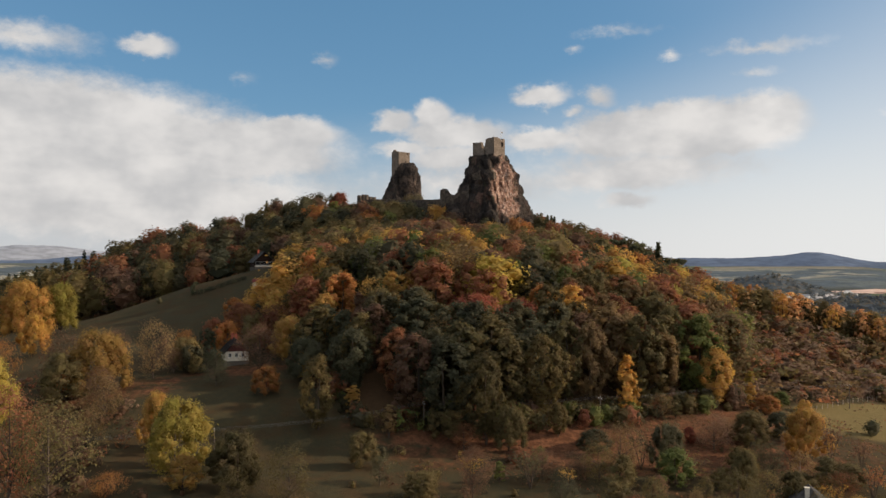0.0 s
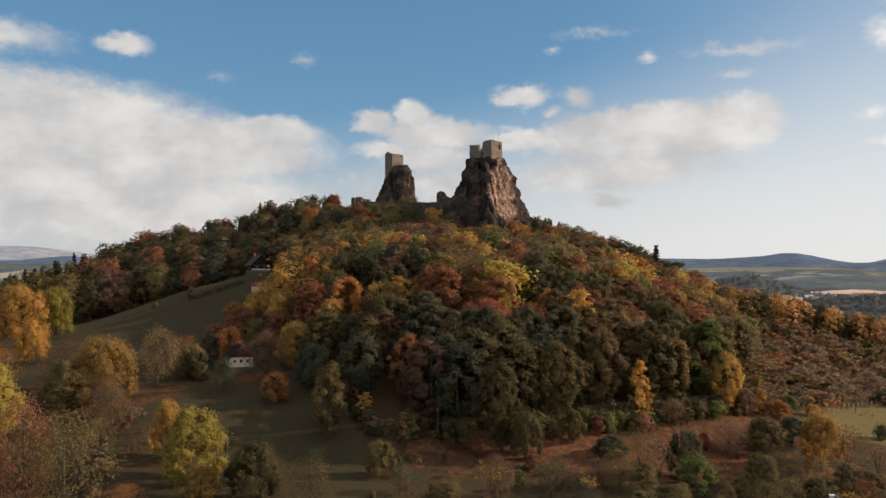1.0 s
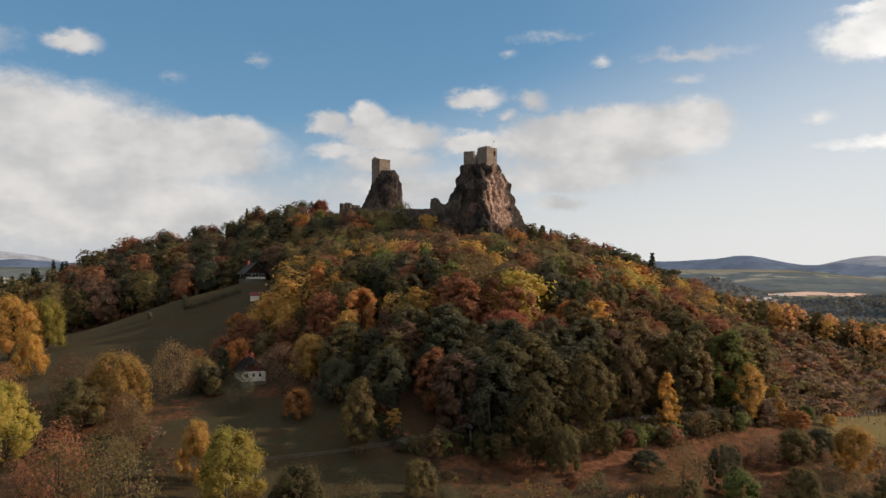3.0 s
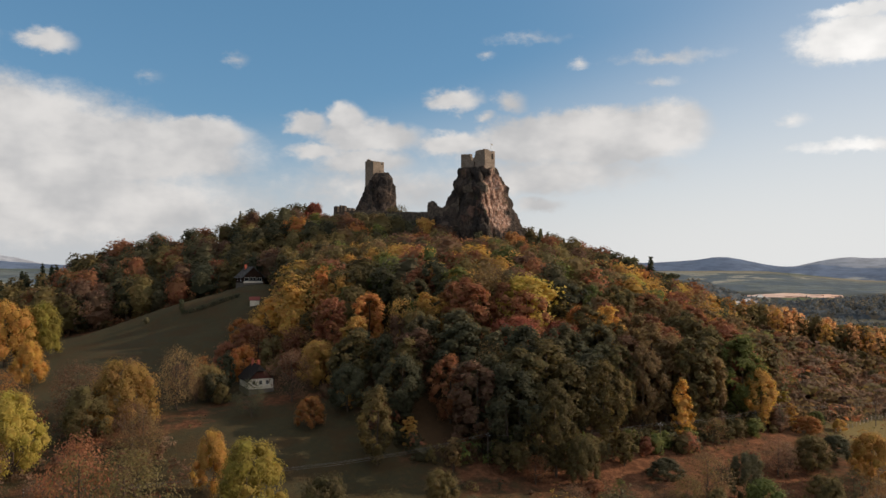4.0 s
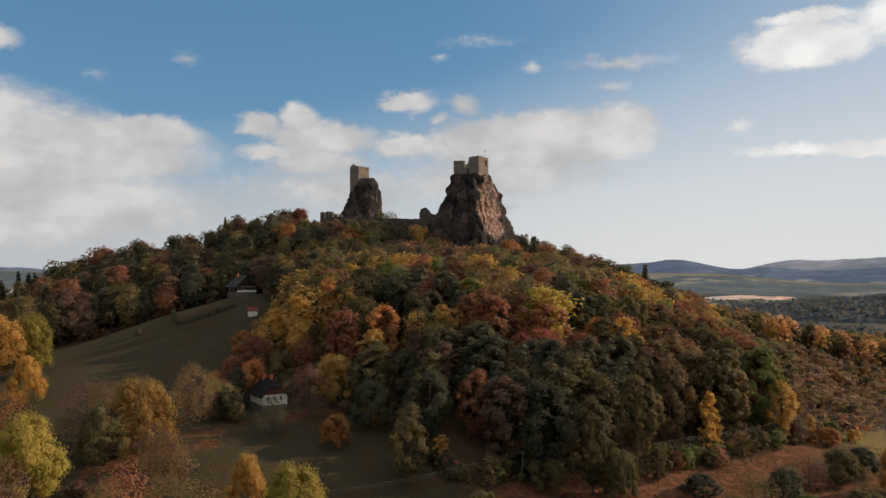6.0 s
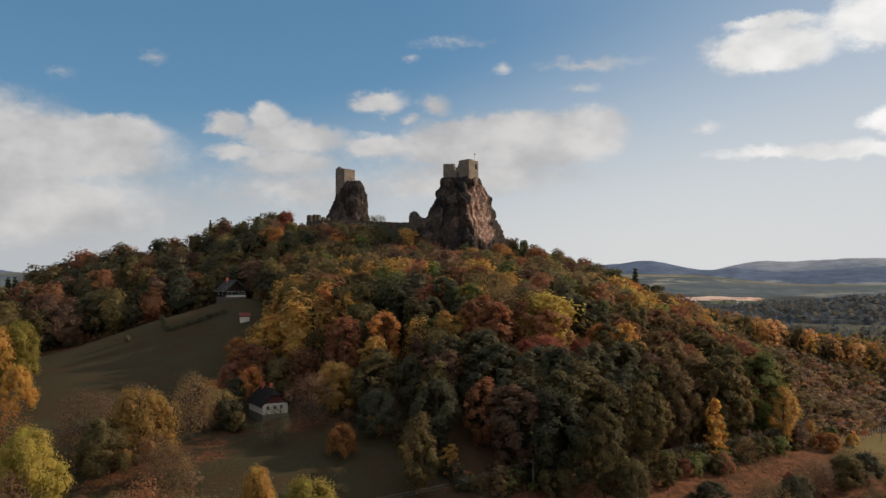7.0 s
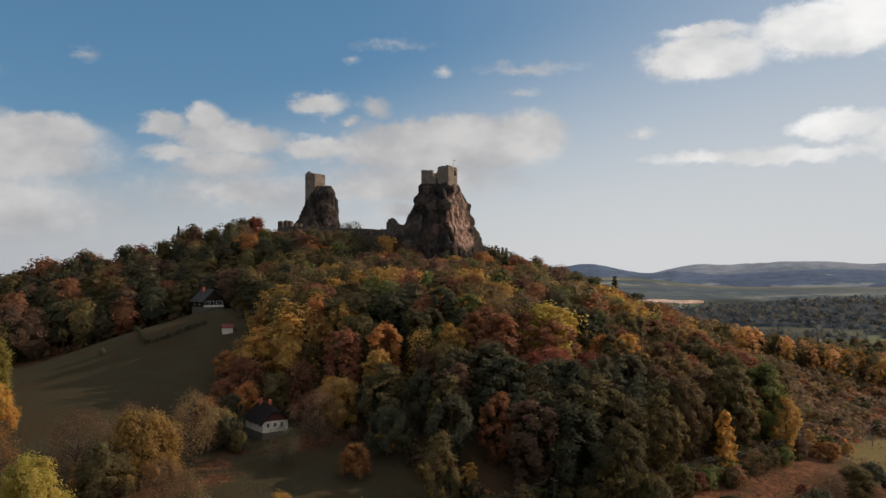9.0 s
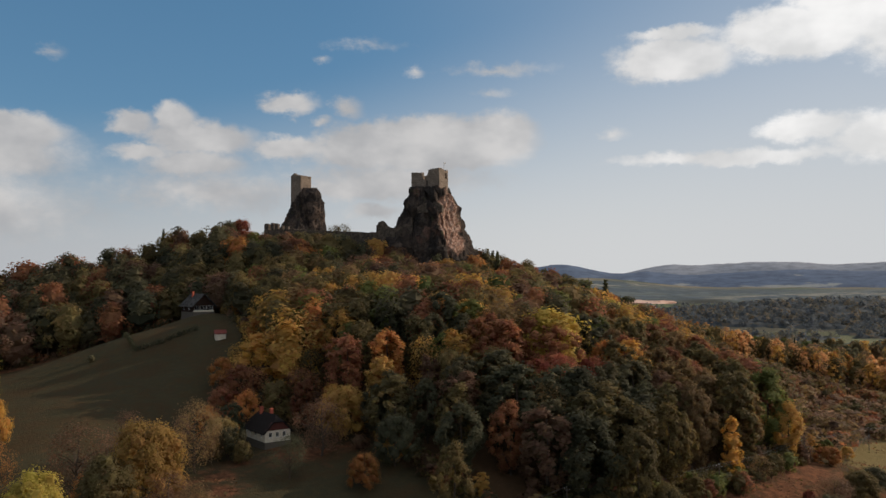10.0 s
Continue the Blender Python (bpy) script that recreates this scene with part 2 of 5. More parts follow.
def ground_colour(g):
    p = where(g)
    wood = g.named("wood")
    dry = g.named("dry")
    far = g.named("far")
    n1 = g.noise(p, 0.05, 4.0)
    n2 = g.noise(p, 0.6, 5.0, 0.7)
    grass = g.mix(n1, (0.037, 0.035, 0.020), (0.058, 0.050, 0.029))
    grass = g.mix(g.ramp(n2, 0.4, 0.75, 0.0, 0.6), grass, (0.078, 0.055, 0.025))
    grass = g.mix(g.ramp(g.noise(p, 0.11, 6.0, 0.7), 0.42, 0.62, 0.0, 0.55), grass, (0.062, 0.036, 0.018))
    straw = g.mix(g.ramp(n2, 0.35, 0.7), (0.085, 0.040, 0.022), (0.19, 0.084, 0.044))
    n3 = g.noise(p, 0.16, 5.0, 0.65)
    d = g.ramp(g.math("ADD", dry, g.math("ADD", g.math("MULTIPLY_ADD", n1, 0.8, -0.4), g.math("MULTIPLY_ADD", n3, 1.0, -0.5))), 0.35, 0.66)
    a = g.mix(d, grass, straw)
    a = g.mix(g.ramp(g.math("MULTIPLY_ADD", n3, 0.4, g.named("stubble")), 0.5, 0.8), a, g.mix(n2, (0.105, 0.085, 0.036), (0.19, 0.14, 0.06)))
    litter = g.mix(n2, (0.050, 0.034, 0.020), (0.115, 0.066, 0.034))
    a = g.mix(g.ramp(g.math("ADD", wood, g.math("MULTIPLY_ADD", n2, 0.6, -0.3)), 0.35, 0.65), a, litter)
    v = g.add("ShaderNodeTexVoronoi", feature="F1")
    m = g.add("ShaderNodeMapping")
    m.inputs["Scale"].default_value = (0.0028, 0.0052, 0)
    m.inputs["Rotation"].default_value = (0, 0, 0.5)
    g.put(m.inputs["Vector"], p)
    g.put(v.inputs["Vector"], m.outputs[0])
    v.inputs["Scale"].default_value = 1.0
    hue = g.add("ShaderNodeSeparateColor")
    g.put(hue.inputs[0], v.outputs["Color"])
    # far fields and open land carry pale, bluish distance haze in their colours
    field = g.mix(g.ramp(hue.outputs[0], 0.3, 0.7, smooth=False), (0.075, 0.092, 0.070), (0.20, 0.172, 0.122))
    field = g.mix(g.ramp(hue.outputs[1], 0.55, 0.6), field, (0.12, 0.145, 0.075))
    open_land = g.named("plateau")
    v2 = g.add("ShaderNodeTexVoronoi", feature="F1")
    g.put(v2.inputs["Vector"], m.outputs[0])
    v2.inputs["Scale"].default_value = 0.42
    hue2 = g.add("ShaderNodeSeparateColor")
    g.put(hue2.inputs[0], v2.outputs["Color"])
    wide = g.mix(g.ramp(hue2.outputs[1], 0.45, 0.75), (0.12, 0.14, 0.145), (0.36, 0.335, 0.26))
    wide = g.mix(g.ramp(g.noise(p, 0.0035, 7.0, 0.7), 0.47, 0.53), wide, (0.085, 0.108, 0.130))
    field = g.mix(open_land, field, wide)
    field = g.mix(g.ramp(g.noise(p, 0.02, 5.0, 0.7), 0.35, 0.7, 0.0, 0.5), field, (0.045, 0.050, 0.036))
    # ground under the far woods is darkened
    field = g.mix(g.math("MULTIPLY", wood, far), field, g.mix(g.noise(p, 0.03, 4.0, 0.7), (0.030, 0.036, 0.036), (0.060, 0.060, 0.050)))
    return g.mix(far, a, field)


GROUND = material("meadow_and_soil", ground_colour, 0.97, lambda g: (g.noise(where(g), 1.2, 5.0, 0.7), 0.35))


# ---- land ----
def smooth(a, b, t):
    t = np.clip((np.asarray(t, float) - a) / (b - a), 0, 1)
    return t * t * (3 - 2 * t)


def height(x, y):
    """The land: a basalt hill on a gentle slope, falling to a wide valley."""
    x, y = np.asarray(x, float), np.asarray(y, float)
    dx, dy = x + 33.6, y - 430.5
    sx = 174.5 - 12.4 / (1 + np.exp(-np.clip(dx, -400, 400) / 15))
    q = np.sqrt((dx / sx) ** 2 + (dy / 164.2) ** 2 + 1e-6)
    hill = 82.3 * np.exp(-np.minimum(q, 9) ** 2.71)

    def swell(up, cx, cy, wx, wy):
        return up * np.exp(-((x - cx) / wx) ** 2 - ((y - cy) / wy) ** 2)
    dip = swell(-35.1, -77.1, 386.3, 153.8, 72.4) + swell(-9.4, -127.2, 385.6, 57.6, 92.5) + swell(-14.4, -67.8, 290.1, 41.9, 41.1) + swell(10.2, -113.9, 368.2, 48.8, 23.1)
    dip = dip + swell(4.0, 14, 268, 22, 22) + swell(-4.5, 58, 448, 25, 25) + swell(4, -20, 505, 25, 25) + swell(-2.5, -5, 208, 60, 16) + swell(11, 200, 365, 62, 38) + swell(5, 140, 350, 30, 30) + swell(3.6, -83, 383, 15, 12) + swell(1.0, -66, 264, 9, 9) + swell(-3.4, -50, 203, 24, 16)
    xs, ys = 400 * np.tanh(x / 400), 400 * np.tanh((y - 220) / 400)
    r = np.hypot(x, y - 250)
    bearing = np.degrees(np.arctan2(x, y - 250))
    low = -30 * smooth(330, 900, r) + (74 - 40 * smooth(27, 36, bearing)) * smooth(2330, 3500, r)
    roll = (4 * np.sin(x / 37 + 1) * np.sin(y / 41) + 2 * np.sin(x / 13 + y / 17)) * 0.25
    wave = smooth(500, 1400, r) * 7 * (np.sin(x / 310 + 0.6) * np.cos(y / 270 + 1.1) + 0.6 * np.sin((x + y) / 170))
    wave = wave * (1 - smooth(2000, 2400, r)) + swell(40, 1000, 1230, 420, 170) + swell(52, 760, 1960, 120, 130)
    return -0.11 - 0.016 * xs + 0.03 * ys + hill + dip + low + roll + wave


EDGE_X, EDGE_Y = (-38, -20, 20, 50, 85, 100, 112, 118), (242, 221, 222, 231, 248, 275, 330, 360)
SIDE_Y, SIDE_X = (222, 240, 265, 300, 345, 395), (-24, -36, -47, -60, -66, -70)
RIDGE_X, RIDGE_Y = (118, 140, 190, 260, 330, 420), (360, 366, 345, 327, 325, 330)
TOP_X, TOP_Y = (-300, -230, -160, -90, -70), (372, 388, 397, 396, 398)


def wooded(x, y):
    """1 where the forest stands."""
    x, y = np.asarray(x, float), np.asarray(y, float)
    front = np.where(x < 118, np.interp(x, EDGE_X, EDGE_Y), np.interp(x, RIDGE_X, RIDGE_Y))
    inside = (y > front) & (x > np.interp(y, SIDE_Y, SIDE_X))
    left = (x <= -66) & (y > np.interp(x, TOP_X, TOP_Y))
    return np.where(inside | left, 1.0, 0.0)


def quick_mesh(name, verts, quads, mats, index=None, attrs=(), flat=True):
    """A mesh from arrays; quads may hold triangles, with -1 last."""
    me = bpy.data.meshes.new(name)
    verts, quads = np.asarray(verts, np.float32), np.asarray(quads, np.int32)
    tri = quads[:, 3] < 0
    count = np.where(tri, 3, 4)
    keep = np.ones(quads.shape, bool)
    keep[tri, 3] = False
    loops = quads[keep]
    me.vertices.add(len(verts))
    me.vertices.foreach_set("co", verts.ravel())
    me.loops.add(len(loops))
    me.loops.foreach_set("vertex_index", loops)
    me.polygons.add(len(quads))
    me.polygons.foreach_set("loop_start", np.concatenate(([0], np.cumsum(count)[:-1])).astype(np.int32))
    me.polygons.foreach_set("loop_total", count.astype(np.int32))
    for m in mats:
        me.materials.append(m)
    if index is not None:
        me.polygons.foreach_set("material_index", np.asarray(index, np.int32))
    me.polygons.foreach_set("use_smooth", np.full(len(quads), not flat))
    for key, domain, values in attrs:
        a = me.attributes.new(key, "FLOAT", domain)
        a.data.foreach_set("value", np.asarray(values, np.float32))
    me.update(calc_edges=True)
    me.validate()
    return me


def axis_steps(lo, hi, step, reach, grow=1.065):
    mid = list(np.arange(lo, hi + 0.1, step))
    up, d = [mid[-1]], step
    while up[-1] < reach:
        d *= grow
        up.append(up[-1] + d)
    down, d = [mid[0]], step
    while down[-1] > -reach:
        d *= grow
        down.append(down[-1] - d)
    return np.array(down[:0:-1] + mid + up[1:])


def far_wood(x, y):
    """1 where woods and tree belts stand in the valley beyond the hill."""
    if math.hypot((x - 1000) / 430, (y - 1230) / 200) < 1.0 or math.hypot((x - 760) / 150, (y - 1960) / 150) < 1.0:
        return 1.0
    if math.hypot((x - 730) / 150, (y - 870) / 75) < 1.0:
        return 0.0
    n = noise.fractal(Vector((x * 0.0030 + y * 0.0012, y * 0.0062 - x * 0.0012, 8.8)), 0.9, 2.1, 5)
    n += 0.30 * float(smooth(900, 480, math.hypot(x, y)))
    return float(smooth(-0.06, 0.06, n))


def make_ground():
    xs, ys = axis_steps(-300, 420, 4.0, 4800), axis_steps(90, 560, 4.0, 4800)
    gx, gy = np.meshgrid(xs, ys)
    x, y = gx.ravel(), gy.ravel()
    z = height(x, y)
    n, m = len(xs), len(ys)
    i = (np.arange(m - 1)[:, None] * n + np.arange(n - 1)[None]).ravel()
    quads = np.stack([i, i + 1, i + n + 1, i + n], 1)
    r = np.hypot(x, y - 250)
    far = smooth(420, 700, r)
    thick = ((x > 88) & (x < 300) & (y > 252 + 0.47 * (x - 90)) & (y < 380)) * 0.35
    wood = np.maximum(np.maximum(wooded(x, y) * (1 - far), thick), np.exp(-((x - 1000) / 420) ** 4 - ((y - 1230) / 190) ** 4))
    valley = (r > 420) & (r < 2600) & (y > 0)
    wood[valley] = np.maximum(wood[valley], [far_wood(a, b) for a, b in zip(x[valley], y[valley])])
    plateau = smooth(2380, 2650, r) * (1 - smooth(3100, 3500, r))
    def spot(up, cx, cy, wx, wy):
        return up * np.exp(-((x - cx) / wx) ** 2 - ((y - cy) / wy) ** 2)
    # minus at (-58, 210): forest shade put into the colour as darker grass
    dry = 0.27 + spot(0.5, 30, 216, 60, 14) + spot(0.32, -88, 236, 24, 12) + spot(0.22, -98, 208, 30, 14) - spot(0.5, -58, 210, 30, 26)
    dry += spot(0.2, 70, 200, 40, 12) + spot(0.4, 160, 315, 80, 36) - spot(0.5, 155, 262, 34, 17) + spot(0.45, 78, 238, 32, 14) + spot(0.4, -58, 258, 18, 8) + spot(0.3, -150, 395, 60, 5)
    dry += spot(0.1, -55, 150, 60, 18) - spot(0.25, -120, 330, 60, 40)
    me = quick_mesh("ground", np.stack([x, y, z], 1), quads, [GROUND], None,
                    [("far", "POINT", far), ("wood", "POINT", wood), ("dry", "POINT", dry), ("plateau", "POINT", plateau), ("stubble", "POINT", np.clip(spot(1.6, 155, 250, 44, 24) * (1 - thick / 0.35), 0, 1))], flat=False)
    return tagged(new("ground", me), "grassy hillside and wide farmed valley", "ground", kind="structure")


make_ground()


def distant_hills(label, rgb, other, spans, radius, seed, depth=700):
    """A range of far hills, distance haze mixed into their colours: bearing, width (degrees) and height of each swell.
    """
    az = np.radians(np.arange(-180, 180.01, 0.2))
    steps = np.linspace(0, 1, 14)
    top = np.full(len(az), 10.0)
    for b, w, hgt in spans:
        d = (np.degrees(az) - b) / w
        lift = (hgt - 10) * np.exp(-d * d)
        top = 10 + ((top - 10) ** 3 + lift ** 3) ** (1 / 3)
    rough = np.zeros(len(az))
    for k, a in enumerate(az):
        p = Vector((math.sin(a) * 9, math.cos(a) * 9, seed))
        rough[k] = 15 * noise.fractal(p, 0.7, 2.2, 6)
    verts = []
    for s in steps:
        rr = radius + s * depth
        zz = -40 + (top + 40) * np.sin(s * math.pi / 2) ** 1.3 + rough * s ** 6 
        verts.append(np.stack([rr * np.sin(az), 250 + rr * np.cos(az), zz], 1))
    n = len(az)
    i = (np.arange(len(steps) - 1)[:, None] * n + np.arange(n - 1)[None]).ravel()
    quads = np.stack([i, i + 1, i + n + 1, i + n], 1)

    def colour(g):
        p = where(g)
        m = g.add("ShaderNodeMapping")
        m.inputs["Scale"].default_value = (1.0, 1.0, 5.0)
        g.put(m.inputs["Vector"], p)
        low = g.add("ShaderNodeSeparateXYZ")
        g.put(low.inputs[0], p)
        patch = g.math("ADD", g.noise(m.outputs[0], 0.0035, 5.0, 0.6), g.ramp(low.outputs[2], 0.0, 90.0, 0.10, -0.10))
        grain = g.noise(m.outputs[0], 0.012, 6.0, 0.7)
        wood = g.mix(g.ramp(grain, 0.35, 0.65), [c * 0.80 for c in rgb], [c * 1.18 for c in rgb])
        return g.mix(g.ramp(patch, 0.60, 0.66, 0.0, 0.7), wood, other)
    me = quick_mesh("backdrop", np.concatenate(verts), quads, [material("hazed_far_hills", colour, 1.0)], flat=False)
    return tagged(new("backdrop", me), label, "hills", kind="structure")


distant_hills("wooded hills beyond the valley, tinted with blue haze", (0.095, 0.125, 0.185), (0.30, 0.31, 0.285),
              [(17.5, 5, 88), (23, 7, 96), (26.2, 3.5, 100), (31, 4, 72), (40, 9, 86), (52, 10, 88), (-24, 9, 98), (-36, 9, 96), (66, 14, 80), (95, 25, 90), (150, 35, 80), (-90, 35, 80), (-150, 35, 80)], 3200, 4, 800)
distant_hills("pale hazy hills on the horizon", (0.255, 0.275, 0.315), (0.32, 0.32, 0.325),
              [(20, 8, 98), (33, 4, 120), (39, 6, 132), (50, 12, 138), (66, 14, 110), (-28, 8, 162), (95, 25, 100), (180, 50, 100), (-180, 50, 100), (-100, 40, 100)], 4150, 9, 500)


# ---- geometry helpers ----
class Geo:
    """Collects verts and faces (quads, or triangles ending in -1)."""

    def __init__(self):
        self.v, self.f = [], []

    def add(self, pts, faces):
        o = len(self.v)
        self.v += [tuple(p) for p in pts]
        for f in faces:
            self.f.append(tuple(i + o for i in f) + ((-1,) if len(f) == 3 else ()))

    def box(self, lo, hi, m=None, taper=1.0):
        (a, b, c), (d, e, f) = lo, hi
        cx, cy = (a + d) / 2, (b + e) / 2
        t = [(cx + (p - cx) * taper, cy + (q - cy) * taper, f) for p, q in ((a, b), (d, b), (d, e), (a, e))]
        pts = [Vector(p) for p in ((a, b, c), (d, b, c), (d, e, c), (a, e, c), *t)]
        if m is not None:
            pts = [m @ p for p in pts]
        self.add(pts, [(3, 2, 1, 0), (4, 5, 6, 7), (0, 1, 5, 4), (1, 2, 6, 5), (2, 3, 7, 6), (3, 0, 4, 7)])

    def tube(self, pts, radii, sides=6):
        rings, pts = [], [Vector(p) for p in pts]
        for k, p in enumerate(pts):
            d = (pts[min(k + 1, len(pts) - 1)] - pts[max(k - 1, 0)]).normalized()
            u = d.orthogonal().normalized()
            w = d.cross(u)
            rings.append([p + (u * math.cos(a) + w * math.sin(a)) * radii[k] for a in (2 * math.pi * s / sides for s in range(sides))])
        faces = []
        for k in range(len(pts) - 1):
            for s in range(sides):
                t = (s + 1) % sides
                faces.append((k * sides + s, k * sides + t, (k + 1) * sides + t, (k + 1) * sides + s))
        last = (len(pts) - 1) * sides
        for s in range(1, sides - 1):
            faces.append((last, last + s, last + s + 1))
            faces.append((0, s + 1, s))
        self.add([p for r in rings for p in r], faces)

    def weld(self):
        """Joins points that lie on one another."""
        seen, index, pts = {}, [], []
        for p in self.v:
            key = tuple(round(c, 3) for c in p)
            if key not in seen:
                seen[key] = len(pts)
                pts.append(p)
            index.append(seen[key])
        self.v, self.f = pts, [tuple(index[i] if i >= 0 else -1 for i in f) for f in self.f]
        return self

    def mesh(self, name, mat):
        return quick_mesh(name, np.array(self.v).reshape(-1, 3), np.array(self.f).reshape(-1, 4), [mat])


def part(name, geo, mat, parent, label=""):
    ob = new(name, geo.mesh(name, mat))
    ob.parent = parent
    return tagged(ob, label) if label else ob


def thing(name, m, label, category, group="", kind=""):
    ob = new(name)
    ob.matrix_basis = m
    return tagged(ob, label, category, group, kind)


# ---- trees ----
def cards(rng, centres, normals, size, droop=0.0):
    """Small leaf sprays: an uneven triangle each, facing roughly along normals."""
    n = len(centres)
    nn = normals + rng.normal(0, 0.36, (n, 3))
    nn /= np.linalg.norm(nn, axis=1, keepdims=True) + 1e-9
    ref = rng.normal(0, 1, (n, 3))
    u = np.cross(nn, ref)
    u /= np.linalg.norm(u, axis=1, keepdims=True) + 1e-9
    w = np.cross(nn, u)
    s = size * rng.uniform(0.55, 1.35, (n, 1))
    a = rng.uniform(0.7, 1.2, (3, n, 1))
    v = np.stack([centres + u * s * a[0], centres + (w * 0.9 - u * 0.5) * s * a[1], centres - (w * 0.9 + u * 0.5) * s * a[2]], 1)
    v[:, :, 2] -= droop * s * np.array([[1, 0, 0.4]])
    f = np.full((n, 4), -1)
    f[:, :3] = np.arange(3 * n).reshape(-1, 3)
    return v.reshape(-1, 3), f


def ball():
    """A coarse closed core of twelve corners."""
    t = (1 + 5 ** 0.5) / 2
    v = np.array([(-1, t, 0), (1, t, 0), (-1, -t, 0), (1, -t, 0), (0, -1, t), (0, 1, t), (0, -1, -t), (0, 1, -t), (t, 0, -1), (t, 0, 1), (-t, 0, -1), (-t, 0, 1)]) / math.hypot(1, t)
    f = [(0, 11, 5), (0, 5, 1), (0, 1, 7), (0, 7, 10), (0, 10, 11), (1, 5, 9), (5, 11, 4), (11, 10, 2), (10, 7, 6), (7, 1, 8),
         (3, 9, 4), (3, 4, 2), (3, 2, 6), (3, 6, 8), (3, 8, 9), (4, 9, 5), (2, 4, 11), (6, 2, 10), (8, 6, 7), (9, 8, 1)]
    return v, np.array([(*q, -1) for q in f])


def stack(pieces):
    vs, fs, o = [], [], 0
    for v, f in pieces:
        vs.append(v)
        fs.append(np.where(f >= 0, f + o, -1))
        o += len(v)
    return np.concatenate(vs), np.concatenate(fs)


def broadleaf(seed, n, slim=1.0, size=0.036, base=0.12, gaps=0.0, lobes=24, limbs=6, bottom=0.6, full=0.40, lean=0.22, clump=1.0):
    """A crown and a trunk, one metre high in all: rounded clumps of leaf sprays over an uneven dome, on a few limbs."""
    rng = np.random.default_rng(seed)
    tall = 1 - base
    wide = 0.31 * slim
    ph = rng.uniform(0, 6.283, 3)
    cs, rs = [np.array([rng.normal(0, 0.03) * slim, rng.normal(0, 0.03) * slim, base + tall * 0.89])], [min(0.10, 0.34 * wide)]
    for k in range(lobes):
        a = k * 2.4 + rng.uniform(-0.5, 0.5)
        t = ((k + rng.uniform(0.0, 1.0)) / lobes) ** 0.9
        zz = base + tall * (0.06 + 0.82 * t)
        shape = max(bottom if t < full else 0, math.sqrt(max(0.03, 1 - ((t - full) / (1.06 - full)) ** 2)))
        uneven = 1 + lean * math.sin(a + ph[0]) + 0.5 * lean * math.sin(2 * a + ph[1]) + 0.5 * lean * math.sin(7 * t + ph[2])
        r = wide * rng.uniform(0.24, 0.42) * clump
        rad = max(0.0, wide * shape * uneven * rng.uniform(0.72, 1.02) - 0.6 * r)
        cs.append(np.array([math.cos(a) * rad, math.sin(a) * rad, zz]))
        rs.append(r)
    cs, rs = np.array(cs), np.array(rs)
    share = rs ** 2 / (rs ** 2).sum()
    pick = rng.choice(len(cs), n, p=share)
    d = rng.normal(0, 1, (n, 3))
    d /= np.linalg.norm(d, axis=1, keepdims=True)
    axis = cs[pick] - np.array([0, 0, base + tall * 0.40])
    axis *= np.array([1, 1, 0.6])
    axis /= np.linalg.norm(axis, axis=1, keepdims=True) + 1e-9
    inward = (d * axis).sum(1, keepdims=True) < -0.25
    d = np.where(inward, -d, d)
    out = rs[pick] * np.abs(rng.normal(0.90, 0.20 + 0.22 * gaps, n)) * np.where(rng.random(n) < 0.07, 1.3, 1.0)
    p = cs[pick] + d * out[:, None] * np.array([1, 1, 0.95])
    pieces = [cards(rng, p, d * 0.55 + axis * 0.6 + np.array([0, 0, 0.2]), size, 0.25)]
    if gaps < 0.5:
        bv, bf = ball()
        if n > 1500:
            cores = [(c, r * 0.66) for c, r in zip(cs, rs)]
        else:
            cores = [(np.array([0, 0, base + tall * f]), wide * w) for f, w in ((0.3, 0.62), (0.55, 0.66), (0.76, 0.42))]
        for c, r in cores:
            jit = bv * (1 + rng.uniform(-0.2, 0.2, (len(bv), 1)))
            pieces.append((c + jit * r, bf))
    crown = stack(pieces)
    g = Geo()
    bend = rng.uniform(-0.02, 0.02, 2)
    g.tube([(0, 0, -0.03), (bend[0], bend[1], base + 0.1), (bend[0] * 0.5, -bend[1], 0.6), (0, 0, 0.88)], [0.019, 0.014, 0.008, 0.003], 5)
    for c in cs[1:1 + limbs]:
        z0 = max(base * 0.8, c[2] - 0.2)
        g.tube([(bend[0], bend[1], z0), tuple(c * [0.5, 0.5, 1] - np.array([0, 0, 0.06])), tuple(c * [1.15, 1.15, 1] + np.array([0, 0, 0.05]))], [0.007, 0.005, 0.002], 3)
    return crown, (np.array(g.v), np.array(g.f))


